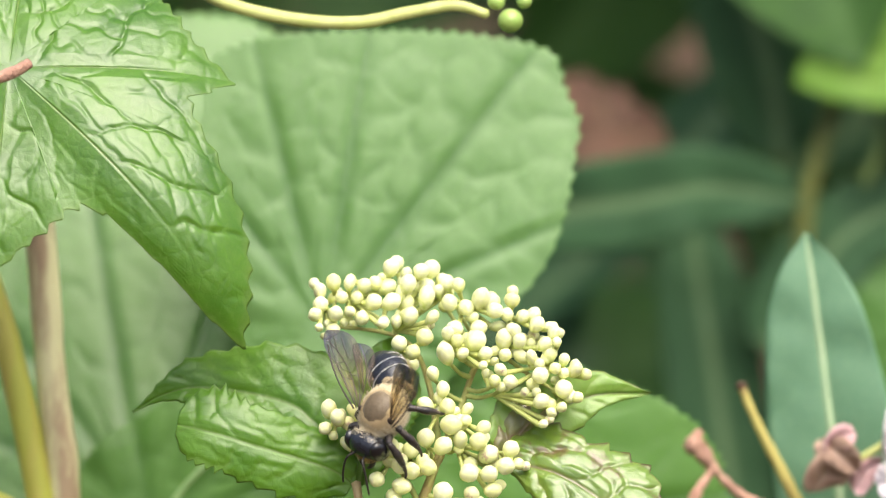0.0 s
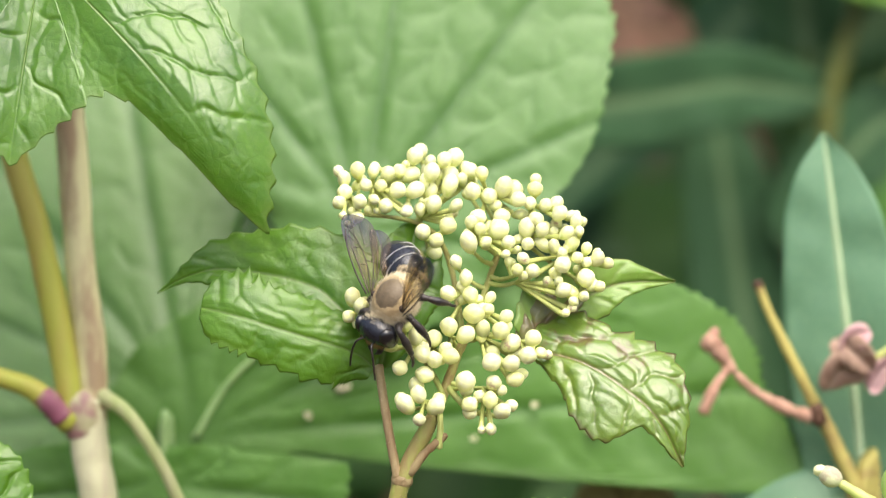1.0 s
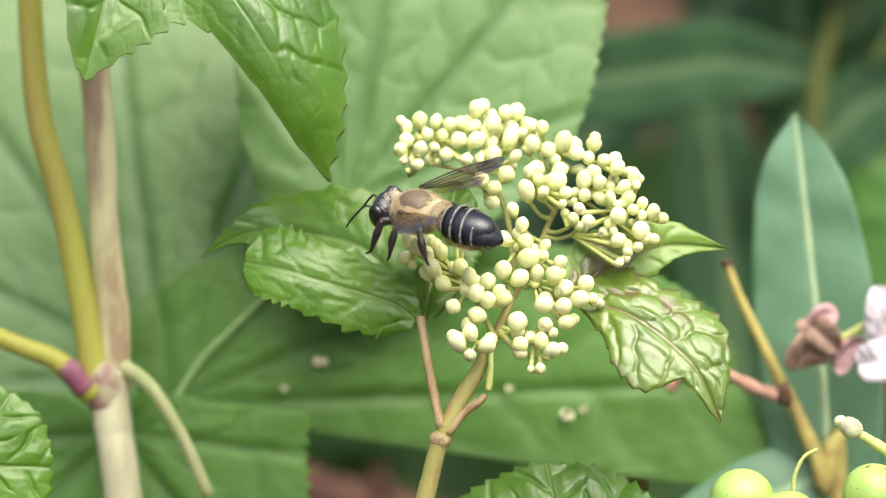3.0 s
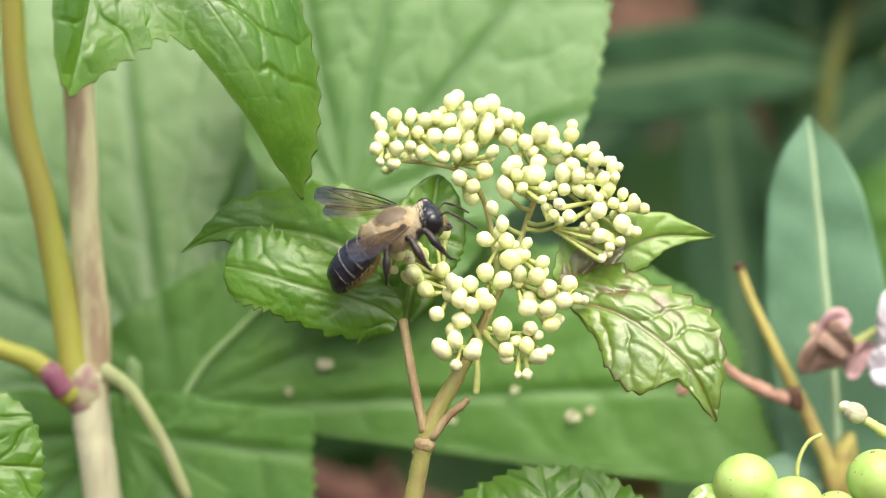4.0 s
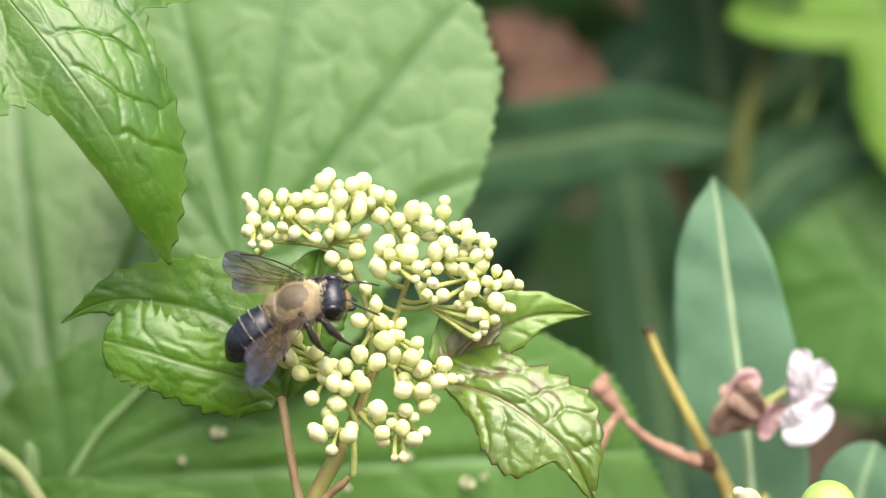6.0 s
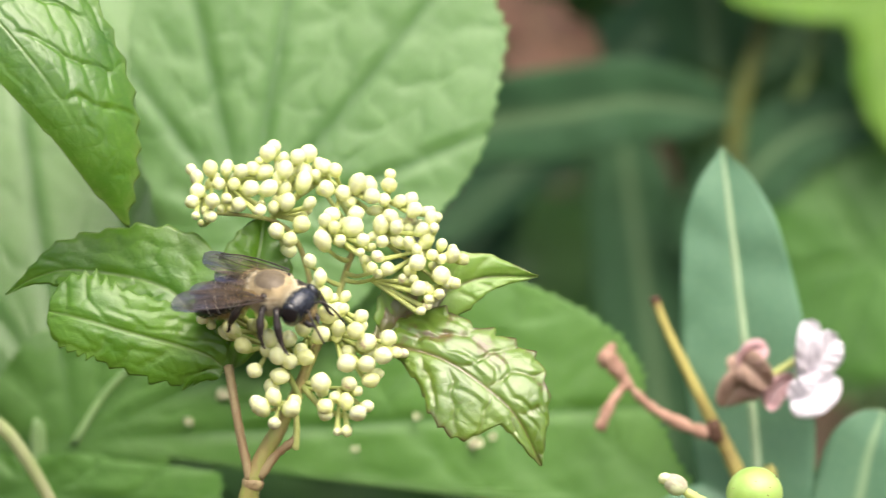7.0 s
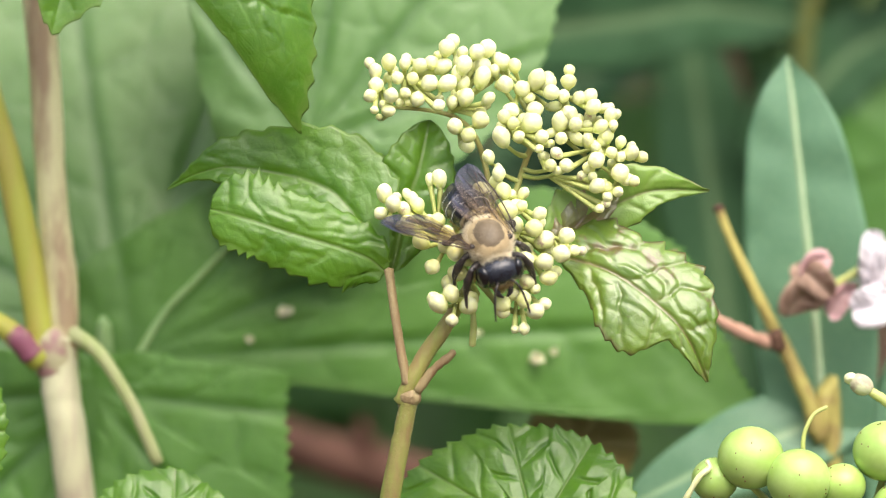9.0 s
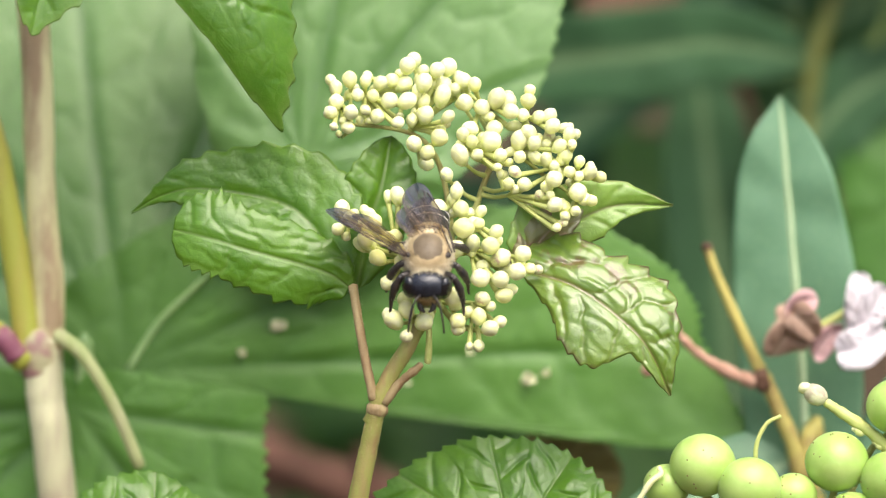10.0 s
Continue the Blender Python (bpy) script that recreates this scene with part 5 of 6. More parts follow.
part("seed_stalk", tube([(44, -15.5, -52), (46.5, -19, -52), (50.5, -23, -53), (56, -26, -54), (60.5, -27.5, -55)], [1.0, 0.75, 0.7, 1.0, 1.3], 40, 10, 0.2, 63), M_DRIED, twig, "dried reddish seed stalk")
part("seed_pod", tube([(44.3, -12.9, -52), (43.6, -15, -52), (45.2, -17.2, -51.6), (45.8, -18.6, -52)], [0.7, 1.7, 1.5, 0.8], 12, 9, 0.16, 64), M_DRIED, twig, "dried reddish pod")
part("seed_spur", tube([(46.5, -19, -52), (44, -22.5, -51), (42.2, -26.4, -51)], [0.75, 0.8, 1.1], 18, 9, 0.15, 65), M_DRIED, twig, "dried reddish spur")
part("calyx", ball((61, -27, -54), (1.3, 2.0, 1.3), 9, 9, 0.2, Matrix.Rotation(radians(20), 3, "Z"), 66), M_DEAD, twig, "brown withered calyx")
for k, (sp, h, m, lab) in enumerate((
        ([(62.5, -23, -53), (64.5, -19.5, -51), (68.5, -16, -50)], 3.4, M_WITHER, "brown withered petal"),
        ([(63.5, -14.5, -51), (66, -16.5, -49), (69.5, -19.5, -49)], 2.8, M_WITHER, "brown withered petal"),
        ([(64.8, -16, -50), (66.6, -14, -49), (69.2, -13.4, -49)], 1.9, M_PINK, "faded pink petal"),
        ([(69, -22.8, -51), (70.8, -20, -50), (73.5, -17.5, -50)], 2.0, M_PINK, "faded pink petal"))):
    thicken(part("petal", blade(sp, h, (0.2, -0.2, 1), 0.5, 0.5, 0, 0, 0.5, 2, 0.3, 0.1, 30, 16, seed=80 + k, wave=1.5), m, twig, lab))
part("flower_stalk", tube([(66, -21, -52), (70, -17.8, -51), (74.5, -15, -51)], [0.6, 0.6, 0.7], 12, 8), M_STALK, twig)
for k, (sp, h) in enumerate((([(75.2, -19, -50), (75.6, -13, -48), (76.0, -9, -49)], 2.2), ([(76, -18, -49), (78.6, -14, -48), (80.4, -11.8, -49)], 2.9), ([(80, -17.5, -49), (76, -21.2, -47), (72.6, -21.8, -48)], 3.6))):
    thicken(part("petal", blade(sp, h, (0.1, 0.3, 1), 0.42, 0.5, 0, 0, 0.9, 1.8, 0.2, 0.1, 40, 22, seed=90 + k, wave=1.3), M_PETAL, twig, "white withered petal stained brown"))

deep_leaf = lone_leaf("lance_leaf", blade([(8, 19, -102), (22.1, 23.6, -101), (36.5, 25.6, -100), (50, 27.8, -101), (66, 26, -104)], 8.0, (0.05, -0.1, 1), 0.45, 0.5, 0, 0, 0, 4, 0.08, 0.0, 50, 12, 0.3, 1.1, seed=63), M_LANCE_SHADED, "green lance-shaped leaf lying level with a pale midrib, coloured dark for shade", (76, 29, -106), [(76, 29, -106), (90, 20, -115), (100, -420, -160)])
arching_leaf = lone_leaf("lance_leaf", blade([(60, 0, -112), (65.5, 10.5, -111), (77.5, 22.7, -110), (97, 27, -112)], 8, (-0.1, 0.3, 1), 0.5, 0.45, 0, 0, 0, 4, 0.1, 0.0, 44, 12, 0.3, 1.0, seed=64), M_LANCE_SHADED, "arching green lance-shaped leaf with a pale midrib, coloured dark for shade", (110, 24, -112), [(110, 24, -112), (118, 0, -120), (120, -420, -160)])
lean_leaf = lone_leaf("lance_leaf", blade([(58, -60, -125), (55, -30, -122), (50, 5, -120), (47, 26, -122)], 9, (0.1, 0.1, 1), 0.5, 0.5, 0, 0, 0, 4, 0.1, 0.0, 44, 12, 0.3, 1.0, seed=65), M_LANCE_SHADED, "upright bluish lance-shaped leaf, coloured dark for shade", (58, -60, -125), [(58, -60, -125), (60, -120, -130), (60, -420, -160)])
tall_leaf = lone_leaf("lance_leaf", blade([(64, 34, -130), (62, 48, -128), (58, 62, -128), (50, 84, -130)], 11, (0.1, 0.1, 1), 0.5, 0.5, 0, 0, 0, 4, 0.1, 0.0, 44, 12, 0.3, 1.0, seed=66), M_LANCE_SHADED, "upright bluish lance-shaped leaf, coloured dark for shade", (64, 34, -130), [(64, 34, -130), (66, -60, -135), (66, -420, -160)])
lone_leaf("lance_leaf", blade([(90, -74, -66), (84, -52, -62), (86, -34, -60), (89, -24, -60)], 8, (-0.1, 0.1, 1), 0.5, 0.5, 0, 0, 0, 4, 0.1, 0.0, 44, 12, 0.2, 0.7, seed=67), M_REED, "bluish green lance-shaped leaf with a rounded tip", (90, -74, -66), [(90, -74, -66), (90, -120, -80), (90, -420, -120)])
lone_leaf("lance_leaf", blade([(78, -34, -64), (66, -41, -60), (54, -46, -58), (38, -54, -58)], 7.5, (-0.1, 0.3, 1), 0.5, 0.45, 0, 0, 0, 4, 0.1, 0.0, 44, 12, 0.2, 0.7, seed=68), M_REED, "bluish green lance-shaped leaf lying level under the twig", (78, -34, -64), [(78, -34, -64), (84, -80, -80), (84, -420, -120)])
lime_leaf = lone_leaf("lime_leaf", palm_leaf((90.5, 45, -100), [(0, 24), (40, 28), (90, 24), (140, 22), (160, 24), (176, 27), (190, 16), (205, 9), (222, 7), (240, 9), (255, 16), (275, 27), (290, 25), (310, 18)], [90, 175, 275, 0], (-0.1, 0.3, 1), teeth=34, tooth=0.06, quilt=0.4, spacing=7, rings=26, rays=180, seed=71), M_LIME, "bright yellow-green lobed leaf lit from above", (90.5, 45, -100), [(90.5, 45, -101), (100, 30, -105), (110, -420, -160)])
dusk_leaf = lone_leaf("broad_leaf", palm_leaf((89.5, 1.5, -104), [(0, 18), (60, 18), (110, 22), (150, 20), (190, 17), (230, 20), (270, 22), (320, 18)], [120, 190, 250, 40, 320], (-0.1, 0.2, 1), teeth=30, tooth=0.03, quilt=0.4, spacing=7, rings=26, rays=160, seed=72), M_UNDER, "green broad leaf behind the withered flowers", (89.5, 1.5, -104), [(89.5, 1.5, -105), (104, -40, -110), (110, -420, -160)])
cane = thing("yellow_cane", (74, -420, -125), "yellow-green upright cane among dark leaves", "stem")
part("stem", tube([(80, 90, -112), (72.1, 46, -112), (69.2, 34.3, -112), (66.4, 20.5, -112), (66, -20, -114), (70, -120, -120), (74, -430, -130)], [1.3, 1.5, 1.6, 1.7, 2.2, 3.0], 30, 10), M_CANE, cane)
dead_leaf = lone_leaf("dead_leaf", palm_leaf((33.1, 38.5, -125), [(0, 12), (40, 8), (90, 12), (130, 14), (180, 6), (230, 9), (270, 6), (320, 14)], [0, 90, 200], (0.3, 0.5, 1), teeth=9, tooth=0.12, quilt=0.5, spacing=3, rings=16, rays=90, seed=73, wave=1.5), M_DEAD, "reddish brown shrivelled dead leaf", (33.1, 38.5, -125), [(33.1, 38.5, -126), (44, 30, -135), (56, -10, -140), (52, -420, -160)], M_DEAD)
dead_stalk = thing("dead_stalk", (52, -420, -150), "thin reddish brown dead stalk among dark leaves", "stem")
part("stem", tube([(44, 29, -146), (50.6, 27.4, -145), (55.2, 21.5, -145), (57.8, 5.4, -144), (58, -60, -146), (52, -430, -160)], [1.6, 1.5, 1.1, 1.1, 1.8], 26, 10), M_BARK, dead_stalk)
fading_leaf = lone_leaf("fading_leaf", palm_leaf((30, -44, -70), [(0, 10), (30, 9), (60, 9), (110, 8), (160, 9), (180, 9), (230, 8), (300, 9)], [0, 60, 120, 220], (0.1, 0.3, 1), teeth=16, tooth=0.04, quilt=0.3, spacing=5, rings=18, rays=100, seed=74), M_OLIVE, "olive brown fading leaf", (30, -44, -70), [(30, -44, -71), (34, -70, -85), (34, -420, -140)], M_OLIVE)
log = thing("brown_branch", (-4, -52, -135), "reddish brown fallen branch in the shade", "branch")
part("bark", tube([(-60, -38, -140), (-30, -46, -136), (0, -54, -134), (35, -60, -134), (80, -70, -140)], [4.0, 4.4, 4.6, 4.2, 4.0], 30, 12, 0.06, 75), M_BARK, log)
part("broken_stub", tube([(-6, -52.5, -133), (-8, -47, -130), (-9, -44, -129)], [1.8, 1.4, 1.1], 10, 9, 0.12, 77), M_BARK, log, "short broken side stub")
for ob in (deep_leaf, arching_leaf, lean_leaf, tall_leaf, lime_leaf, dusk_leaf, dead_leaf, dead_stalk, cane, log):
    set_back(ob)
top_shoot = thing("budding_shoot", (-36, 58, -22), "thin green shoot with round green buds at its end", "stem")
part("stem", tube([(-42, 66, -22), (-33, 56.5, -22), (-22, 52.6, -21), (-10, 51.4, -20), (-1, 53, -20), (6, 54, -20), (11, 52.6, -20)], [1.0, 1.1, 1.1, 1.05, 1.0, 0.9, 0.8], 36, 10, 0.03, 76), M_STALK, top_shoot)
for u, v, r in ((14.6, 51.6, 2.0), (12.4, 54.6, 1.4), (16.8, 54.6, 1.2)):
    part("bud", ball((u, v, -20), (r, r * 0.95, r), 12, 16), M_BERRY, top_shoot)
for u, v, s in ((-75, -12, 3.2), (-68, -19.5, 2.6)):
    blossom = thing("pink_blossom", (u, v, -80), "small pink blossom far behind the stems", "flower", "pink blossoms")
    for k in range(4):
        a = 1.57 * k + 0.4
        thicken(part("petal", blade([(u, v, -80), (u + s * 0.5 * math.cos(a), v + s * 0.5 * math.sin(a), -79), (u + s * math.cos(a), v + s * math.sin(a), -80)], s * 0.45, (0.1, 0.2, 1), 0.5, 0.55, 0, 0, 0, 2, 0.1, 0, 10, 6, seed=k), M_PINK, blossom))

# ---------------------------------------------------------------- the bee


def on_ball(centre, size, keep):
    def place(rng):
        while True:
            d = rng.normal(size=3)
            d /= np.linalg.norm(d)
            if keep(d):
                p = np.array(centre) + d * np.array(size)
                q = d / np.array(size)
                return p, q / np.linalg.norm(q)
    return place


def make_bee():
    """A large dark resin bee: head forward along y, back up along z."""
    bee = new("bee")
    bee.empty_display_size = 0.003
    ZERO[bee] = Vector((0, 0, 0))
    tagged(bee, "large bee with tan furry thorax, black banded abdomen and smoky wings", "bee")
    thorax = part("thorax", ball((0, 0, 0), (3.3, 3.7, 2.8), 18, 24, 0.01, seed=1), M_FUR, bee, "tan furry thorax")
    part("back_shield", ball((0, -0.05, 0.3), (2.9, 3.25, 2.72), 20, 28, 0.006, seed=2), M_DISC, thorax, "bare brown shield of the back")
    part("fur", hairs(6500, on_ball((0, 0, 0), (3.25, 3.65, 2.75), lambda d: d[2] < 0.5), 0.75, 0.026, 3), M_FUR_PALE, thorax, "pale tan fur")
    part("shield_fur", hairs(3200, on_ball((0, -0.05, 0.28), (2.78, 3.06, 2.70), lambda d: d[2] > 0.3), 0.22, 0.016, 4), M_DISC, thorax)
    part("shield_fringe", hairs(4200, on_ball((0, 0.1, 0.12), (3.1, 3.42, 2.74), lambda d: 0.2 < d[2] < 0.76), 0.36, 0.02, 14), M_FUR, thorax, "golden tan fur round the shield")
    part("collar", hairs(2600, on_ball((0, 0, 0), (3.2, 3.6, 2.6), lambda d: d[1] < -0.74 and d[2] > -0.3), 0.7, 0.028, 5), M_FUR_PALE, thorax, "tan collar of fur")
    part("neck_fur", hairs(1400, on_ball((0, 0, 0), (3.2, 3.6, 2.6), lambda d: d[1] > 0.72 and d[2] > -0.3), 0.6, 0.026, 15, (0, 0.4, 0.2)), M_FUR_PALE, thorax, "pale fur behind the head")
    head = part("head", ball((0, 5.0, -0.3), (3.3, 2.0, 2.35), 16, 24, 0.006, seed=6), M_BLACK, bee)
    for s in (-1, 1):
        part("eye", ball((s * 2.5, 5.2, -0.2), (1.0, 1.45, 1.95), 14, 18, 0, Matrix.Rotation(s * 0.25, 3, "Z"), 7), M_EYE, head, "glossy black eye")
        part("antenna", tube([(s * 0.7, 6.4, -0.2), (s * 1.3, 7.6, 0.5), (s * 1.9, 8.6, -0.2), (s * 2.3, 9.9, -1.6), (s * 2.5, 11, -3.0)], [0.17, 0.15, 0.17, 0.17, 0.13], 22, 8, 0.02, 8), M_LEG, head)
        part("jaw", tube([(s * 1.0, 6.2, -1.7), (s * 0.9, 7.2, -2.3), (s * 0.3, 7.8, -2.6)], [0.5, 0.42, 0.15], 10, 8), M_LEG, head)
    part("face_hair", hairs(500, on_ball((0, 5.3, -0.9), (1.8, 1.5, 1.7), lambda d: d[1] > 0.35 and d[2] < 0.5), 0.7, 0.05, 9, (0, 0.5, -0.4)), M_FACE, head, "yellow face hair")
    part("brow_fur", hairs(220, on_ball((0, 4.4, -0.3), (2.4, 1.6, 2.1), lambda d: d[2] > 0.35 and d[1] < 0.2), 0.8, 0.045, 10, (0, 0.3, 0.3)), M_FUR_PALE, head)
    abdomen = part("abdomen", ball((0, -8.1, -0.9), (2.75, 4.4, 2.1), 16, 22, 0, seed=11), M_BLACK, bee, "glossy black abdomen")
    edges = [-3.2, -5.0, -6.7, -8.4, -10.0, -11.5, -13.0]
    for k in range(6):
        verts, faces, rows, cols = [], [], 6, 30
        for i in range(rows + 1):
            f = i / rows
            y = edges[k] + (edges[k + 1] - 0.35 - edges[k]) * f
            c = max(0.02, 1 - ((y + 8.1) / 5.15) ** 2) ** 0.5
            puff = 0.93 + 0.13 * f ** 0.6
            for j in range(cols):
                a = 2 * math.pi * j / cols
                verts.append((2.95 * c * puff * math.cos(a), y, -0.9 + 2.5 * c * puff * math.sin(a) - 0.02 * (y + 4) ** 2))
        for i in range(rows):
            for j in range(cols):
                q = (j + 1) % cols
                faces.append((i * cols + j, (i + 1) * cols + j, (i + 1) * cols + q, i * cols + q))
        plate = part("tergite", (np.array(verts), faces, np.zeros(len(verts))), M_BLACK, abdomen, "black shell plate with a pale rear fringe" if k < 4 else "")
        if k < 4:
            y0 = edges[k + 1] + 0.1

            def fringe(rng, y0=y0):
                a = rng.uniform(-0.3, math.pi + 0.3)
                c = 1.02 * max(0.02, 1 - ((y0 + 8.1) / 5.15) ** 2) ** 0.5
                return np.array((3.05 * c * math.cos(a), y0 + rng.uniform(-0.1, 0.1), -0.9 + 2.6 * c * math.sin(a) - 0.02 * (y0 + 4) ** 2)), np.array((math.cos(a) * 0.4, -1.0, math.sin(a) * 0.4))
            part("fringe", hairs(620 if k < 3 else 260, fringe, 0.2, 0.02, 20 + k, (0, -0.6, 0)), M_BAND, plate, "pale hair fringe")
    part("waist_fur", hairs(2200, on_ball((0, -3.9, -0.5), (2.6, 1.2, 2.2), lambda d: d[2] > -0.3), 0.4, 0.026, 30), M_FUR, bee, "pale fur at the waist")
    part("belly_brush", hairs(700, on_ball((0, -8.1, -1.4), (2.9, 4.4, 2.5), lambda d: d[2] < -0.35), 0.9, 0.05, 31), M_FACE, abdomen, "yellowish brush under the abdomen")
    for s in (-1, 1):
        for n, (y, out, fwd) in enumerate(((2.2, 3.0, 3.0), (0.6, 3.6, 1.4), (-1.4, 3.4, -2.2))):
            knee = (s * (2.0 + out * 0.55), y + fwd * 0.5, 0.2 - 0.5 * n)
            ankle = (s * (2.0 + out), y + fwd, -3.4)
            toe = (s * (2.2 + out), y + fwd * 1.35 + 0.3, -5.0)
            thigh = part("leg", tube([(s * 1.6, y, -1.9), ((s * 1.6 + knee[0]) / 2, (y + knee[1]) / 2, -0.4), knee], [0.5, 0.62, 0.45], 14, 10, 0.02, n), M_LEG, bee)
            part("shin", tube([knee, ((knee[0] + ankle[0]) / 2 + s * 0.2, (knee[1] + ankle[1]) / 2, (knee[2] + ankle[2]) / 2), ankle], [0.42, 0.62, 0.4], 14, 10, 0.03, n), M_LEG, thigh)
            part("foot", tube([ankle, ((ankle[0] + toe[0]) / 2, (ankle[1] + toe[1]) / 2, -4.6), toe], [0.3, 0.22, 0.15], 10, 8, 0.08, n), M_LEG, thigh)
            part("leg_hair", hairs(160, lambda rng, k=np.array(knee), a=np.array(ankle): ((lambda f: (k + (a - k) * f, rng.normal(size=3)))(rng.random())), 0.8, 0.03, 40 + n, (0, 0, 0)), M_FUR_PALE, thigh)
    wings = []
    for s in (-1, 1):
        wing = new("wing")
        wing.scale = (0.93, 0.93, 0.93)
        root = Vector((s * 2.7, 0.9, 1.5))
        wing.parent = bee
        ZERO[wing] = Vector((0, 0, 0))
        tagged(wing, "smoky brown wing with dark veins")
        wings.append((wing, root, s))

        def film(length, lead, trail, back, drop):
            verts, faces, vein, rows, cols = [], [], [], 40, 12
            for i in range(rows + 1):
                f = 1 - (1 - i / rows) ** 1.6
                y = -length * f
                tip = math.sqrt(max(0.0, 1 - (max(0.0, f - 0.74) / 0.26) ** 2))
                a = lead * (0.35 + 0.65 * min(1, f / 0.5)) * tip - back * f
                b = -trail * math.sin(math.pi * min(0.5, 0.04 + f * 0.62)) ** 1.2 * tip - back * f
                for j in range(cols + 1):
                    g = j / cols
                    x = a + (b - a) * g
                    verts.append((s * x, y, 0.12 * math.sin(g * 9) * f - drop * f * f + 0.1 * math.sin(y * 1.3 + g * 4)))
                    vein.append(min(1.0, max(0.0, f * 1.7 - 0.45 + 0.15 * math.sin(g * 12))))
            for i in range(rows):
                for j in range(cols):
                    c = i * (cols + 1) + j
                    faces.append((c, c + 1, c + cols + 2, c + cols + 1))
            return np.array(verts), faces, np.array(vein)

        part("fore_film", film(14.2, 1.5, 3.4, -0.4, 0.6), M_WING, wing)
        hind = film(10.2, 0.4, 2.8, 1.6, 0.5)
        part("hind_film", (hind[0] + np.array((s * -1.0, -0.6, -0.25)), hind[1], hind[2]), M_WING, wing)
        for line, r in (([(1.2, -0.2), (1.75, -4), (1.8, -8.4), (1.2, -11.8)], 0.17), ([(0.8, -0.2), (0.9, -4.2), (1.1, -8)], 0.13), ([(0.4, -0.3), (-0.3, -5), (-0.1, -9), (0.9, -12.4)], 0.10), ([(0.2, -0.4), (-1.3, -5), (-1.9, -9)], 0.09), ([(-0.3, -5), (0.95, -5.4)], 0.08), ([(-1.3, -5.2), (-0.25, -5.8)], 0.08), ([(-0.1, -8.2), (1.15, -8.3)], 0.08), ([(-1.8, -8.2), (-0.2, -7.6)], 0.07), ([(0.2, -0.5), (-2.4, -4.6), (-3.4, -8)], 0.08), ([(1.1, -8), (0.9, -10.5), (0.6, -13)], 0.07), ([(0.3, -8.8), (0.1, -11), (-0.2, -13.2)], 0.07), ([(-0.9, -8.4), (-1.0, -10.5), (-1.2, -12.4)], 0.07), ([(-1.9, -8.6), (-2.1, -10), (-2.3, -11.4)], 0.07), ([(0.2, -0.6), (-1.9, -4.8), (-2.7, -9)], 0.07), ([(0.6, -1), (0.4, -5), (0.7, -8.6)], 0.06)):
            part("vein", tube([(s * x, y, 0.1 - 0.003 * y * y) for x, y in line], [r * 0.75, r * 0.6], 16, 6, 0.02), M_WING_VEIN, wing)
        part("wing_base", ball((0, 0, 0), (0.6, 0.5, 0.35), 8, 10), M_WING_VEIN, wing, "reddish wing base")
    return bee, wings, abdomen


bee, wings, abdomen = make_bee()

# seconds; how far the left and the right wing spread, how far each is raised and rolled (degrees)
WING_WAY = [
    (0, 50, 52, 46, 8, 14, -30), (1.2, 50, 52, 46, 8, 14, -30), (1.5, 56, 46, 46, 10, 8, -24), (2.0, 60, 42, 46, 12, 4, -8), (2.7, 48, 28, 24, 12, 0, 10), (3.2, 60, 40, 20, 20, 0, 0), (3.8, 84, 78, 10, 46, 0, 0),
    (4.0, 46, 48, 10, 14, 0, 0), (4.5, 36, 76, 5, 14, 0, 10), (5.0, 32, 60, 5, 10, 0, 10), (5.5, 36, 64, 5, 8, 0, 10), (5.7, 40, 60, 5, 8, 0, 10), (6.3, 10, 56, 5, 6, 10, -15), (6.8, -14, 50, 3, 8, 0, 4),
    (7.0, -12, 50, 3, 8, 0, 4), (7.5, -14, 58, 3, 8, 0, -20), (8.0, 0, 64, 3, 8, 0, -34), (8.2, 4, 63, 3, 8, 0, -30), (8.5, 20, 62, 6, 8, 0, -28), (8.8, -4, 58, 4, 8, 0, -26), (9.0, -10, 57, 3, 8, 0, -26), (9.5, -18, 58, 3, 10, 0, -26), (10.0, -22, 62, 3, 12, 0, -30),
]
# seconds; how far the abdomen bends to the side and down (degrees)
ABDOMEN_BEND = [(0, 66, 10), (0.5, 64, 10), (1, 70, 10), (1.5, 56, 18), (2, 62, 22), (2.5, 24, 28), (2.7, 8, 16), (3.4, 0, 0), (3.8, 0, 0), (4, -14, 30), (4.5, -44, 30), (5, 26, 10), (5.5, 30, 6), (5.7, 28, 4), (6.8, 26, 16), (7, 26, 16), (7.5, 10, 18), (8, 6, 10), (8.5, 22, 8), (9, 8, 12), (9.5, 12, 20), (10, 4, 14)]
TURNING = [(3.05, -12, -3.5, 8.5, -0.75, 0.2, -0.6, 0, 0.8, 0.6), (3.4, -11.5, -3, 8.5, -0.1, 0.35, -0.93, 0, 0.95, 0.35), (6.2, -7, -4, 7, 0.85, 0, 0.35, -0.15, 0.6, 0.8)]


def blend(rows, t):
    """The row's values at t, between the rows."""
    ts = [r[0] for r in rows]
    return [float(np.interp(t, ts, [r[k] for r in rows])) for k in range(1, len(rows[0]))]


def plan(u, v, w=0.0):
    return Matrix.Translation((u / 1000, v / 1000, w / 1000))


def sprig_pose(t):
    u, v, lean, nod = blend(SWAY, t)
    return BASE @ plan(*PIVOT) @ plan(u, v) @ Matrix.Rotation(radians(lean), 4, "Z") @ Matrix.Rotation(radians(nod), 4, "X")


def shifted(ob, rows):
    zero = ZERO[ob]
    walk(ob, [(t, BASE @ plan(*zero) @ plan(u, v)) for t, u, v in rows])


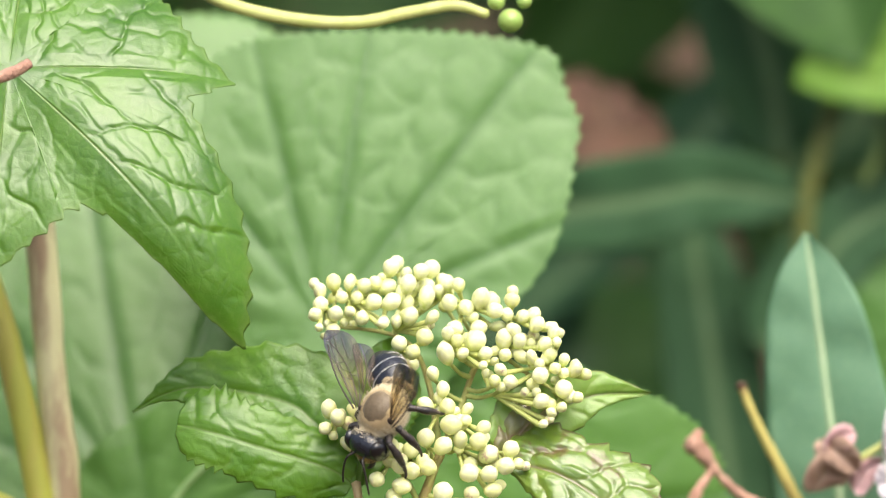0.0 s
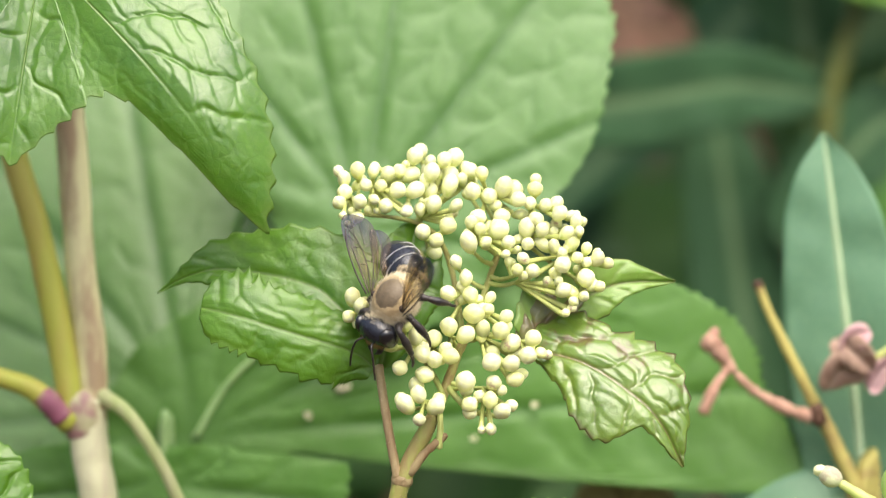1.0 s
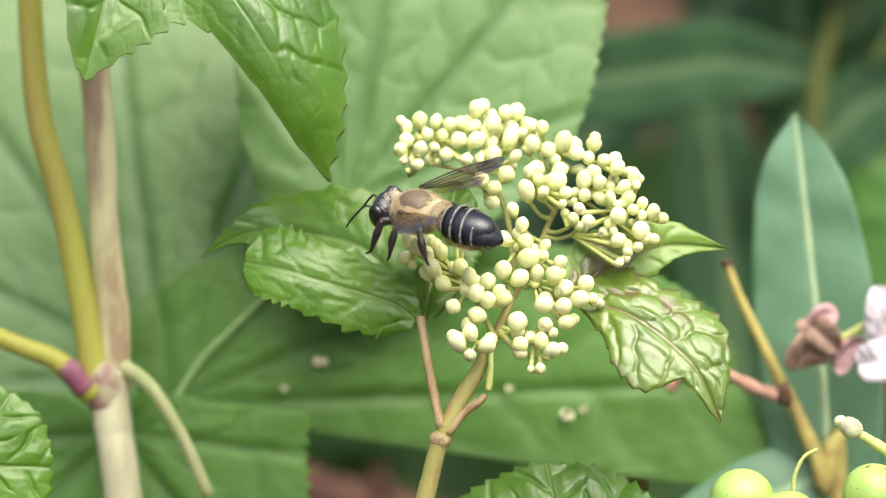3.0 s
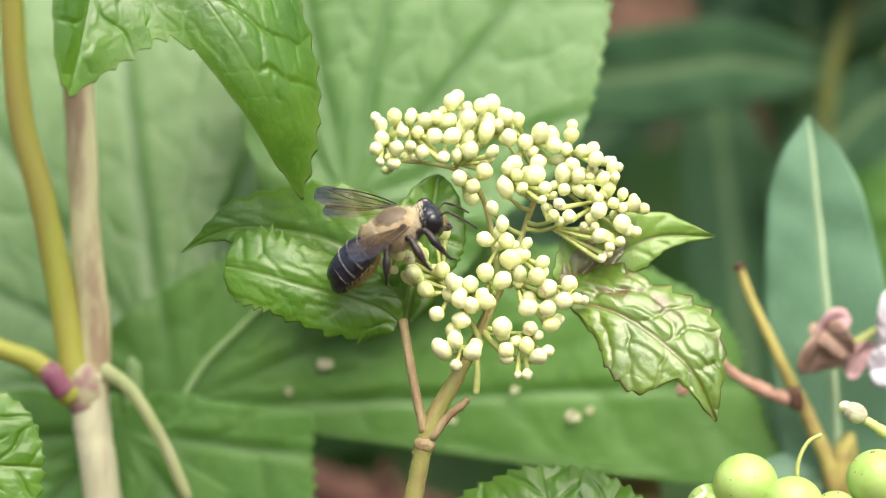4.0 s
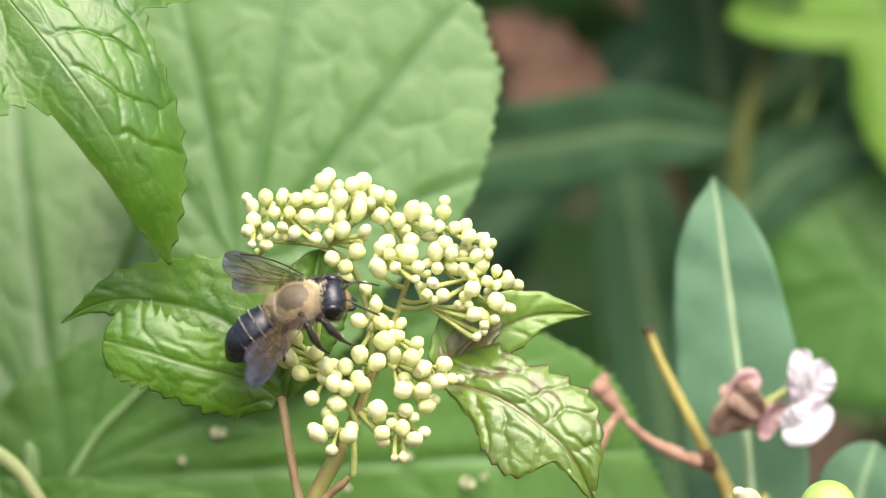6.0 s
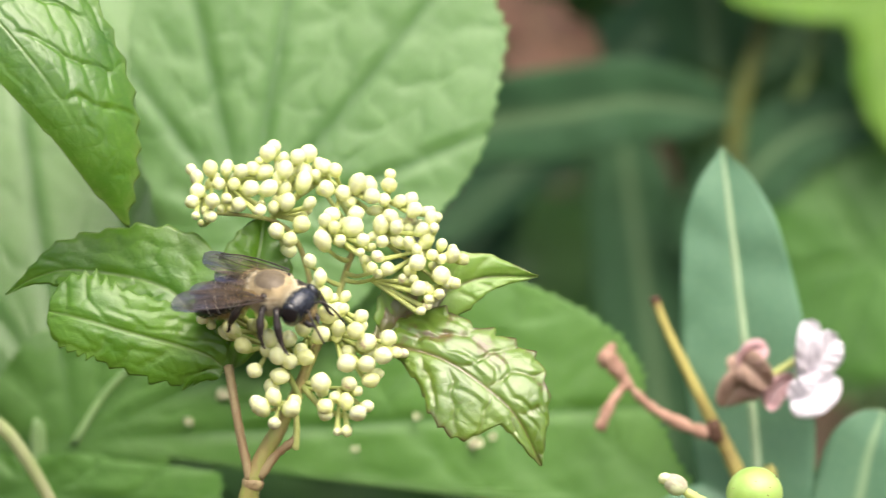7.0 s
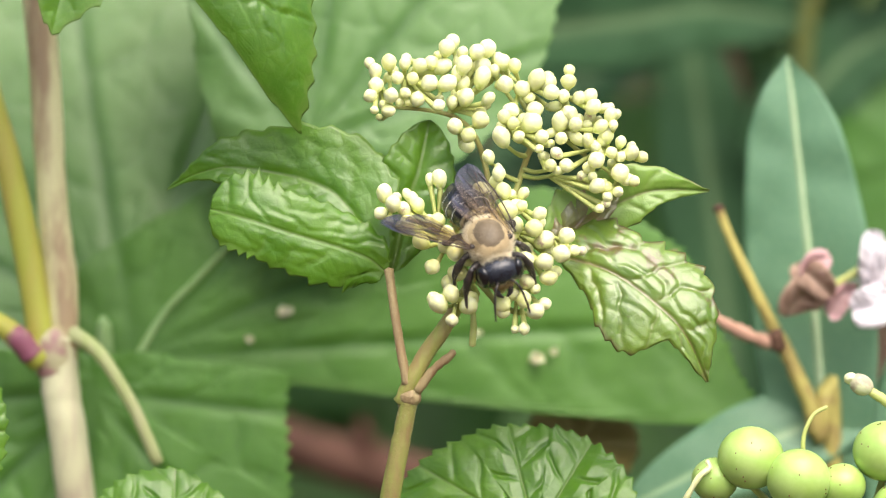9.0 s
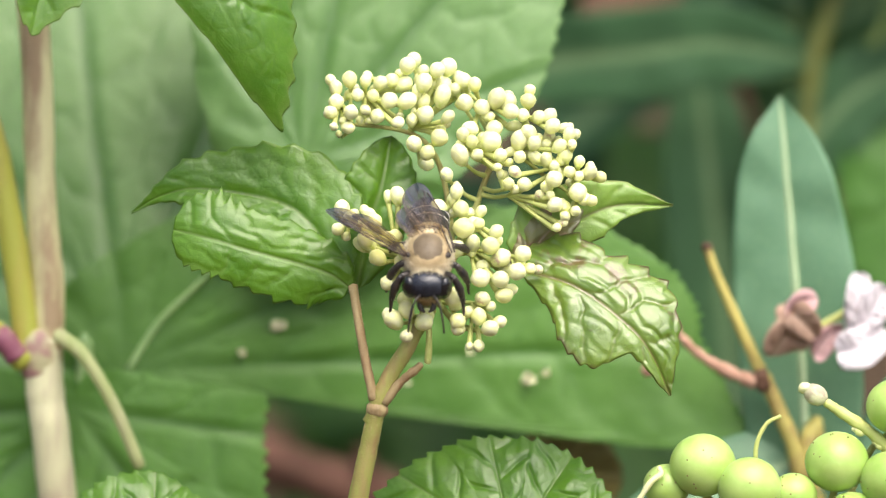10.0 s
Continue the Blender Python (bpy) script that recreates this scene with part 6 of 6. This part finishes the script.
def leaning(pivot, angle, u=0.0, v=0.0, zero=PIVOT):
    """A way and a lean of a part about a place of its thing."""
    p = Vector(pivot) - zero
    return plan(u, v) @ plan(*p) @ Matrix.Rotation(radians(angle), 4, "Z") @ plan(*(-p))


def motions():
    walk(stalk, [(t, leaning((-9.5, -20, -2), lean, u, v)) for t, u, v, lean in STALK_SWAY])
    for ob in foot:
        walk(ob, [(t, plan(u, v)) for t, u, v in FOOT_SWAY])
    walk(peduncle, [(t, leaning((1.5, -17, -1.5), math.degrees(18.5 * u - 7.7 * v) / 401, 0.35 * u, 0.35 * v)) for t, u, v in FOOT_SWAY])
    walk(worn, [(t, leaning((14.7, -17.3, -1), lean, u, v)) for t, u, v, lean in WORN_SWAY])
    walk(sprig, [(r[0], sprig_pose(r[0])) for r in SWAY])
    walk(lobed, [(t, BASE @ plan(*TIP) @ plan(u, v) @ Matrix.Rotation(radians(lean), 4, "Z") @ Matrix.Rotation(radians(turn), 4, "Y")) for t, u, v, lean, turn in LEAF_SWAY])
    for ob in [great, side_leaf, crown_leaf] + petals:
        walk(ob, [(t, BASE @ plan(*ZERO[ob]) @ leaning(HUB, lean, u, v, ZERO[ob])) for t, u, v, lean in GREAT_SWAY])
    shifted(low_leaf, LOW_SWAY)
    shifted(stems, STEM_SWAY)
    for ob in (front_leaf, corner_leaf, edge_leaf):
        shifted(ob, FRONT_SWAY)
    for ob in (reed, twig):
        shifted(ob, REED_SWAY)
    shifted(berries, BERRY_SWAY)
    rows = []
    for t, u, v, w, fx, fy, fz, nx, ny, nz in sorted(BEE_WAY + TURNING):
        f = Vector((fx, fy, fz)).normalized()
        x = f.cross(Vector((nx, ny, nz))).normalized()
        n = x.cross(f)
        turn = Matrix((x, f, n)).transposed().to_4x4()  # head ahead, back up
        here = sprig_pose(t) @ plan(*(-PIVOT)) @ plan(u, v, w)
        rows.append((t, Matrix.Translation(here.translation) @ BASE.to_3x3().to_4x4() @ turn))
    bee.scale = (1.08, 1.08, 1.08)
    walk(bee, rows)
    waist = Matrix.Translation((0, -0.0036, -0.0006))
    walk(abdomen, [(t, waist @ Matrix.Rotation(radians(yaw), 4, "Z") @ Matrix.Rotation(radians(dip), 4, "X") @ waist.inverted()) for t, yaw, dip in ABDOMEN_BEND])
    for wing, root, s in wings:
        walk(wing, [(r[0], Matrix.Translation(root / 1000) @ Matrix.Rotation(radians(r[2] if s > 0 else r[1]) * s, 4, "Z") @ Matrix.Rotation(-radians(r[4] if s > 0 else r[3]), 4, "X") @ Matrix.Rotation(radians(r[6] if s > 0 else r[5]) * s, 4, "Y")) for r in WING_WAY])


motions()
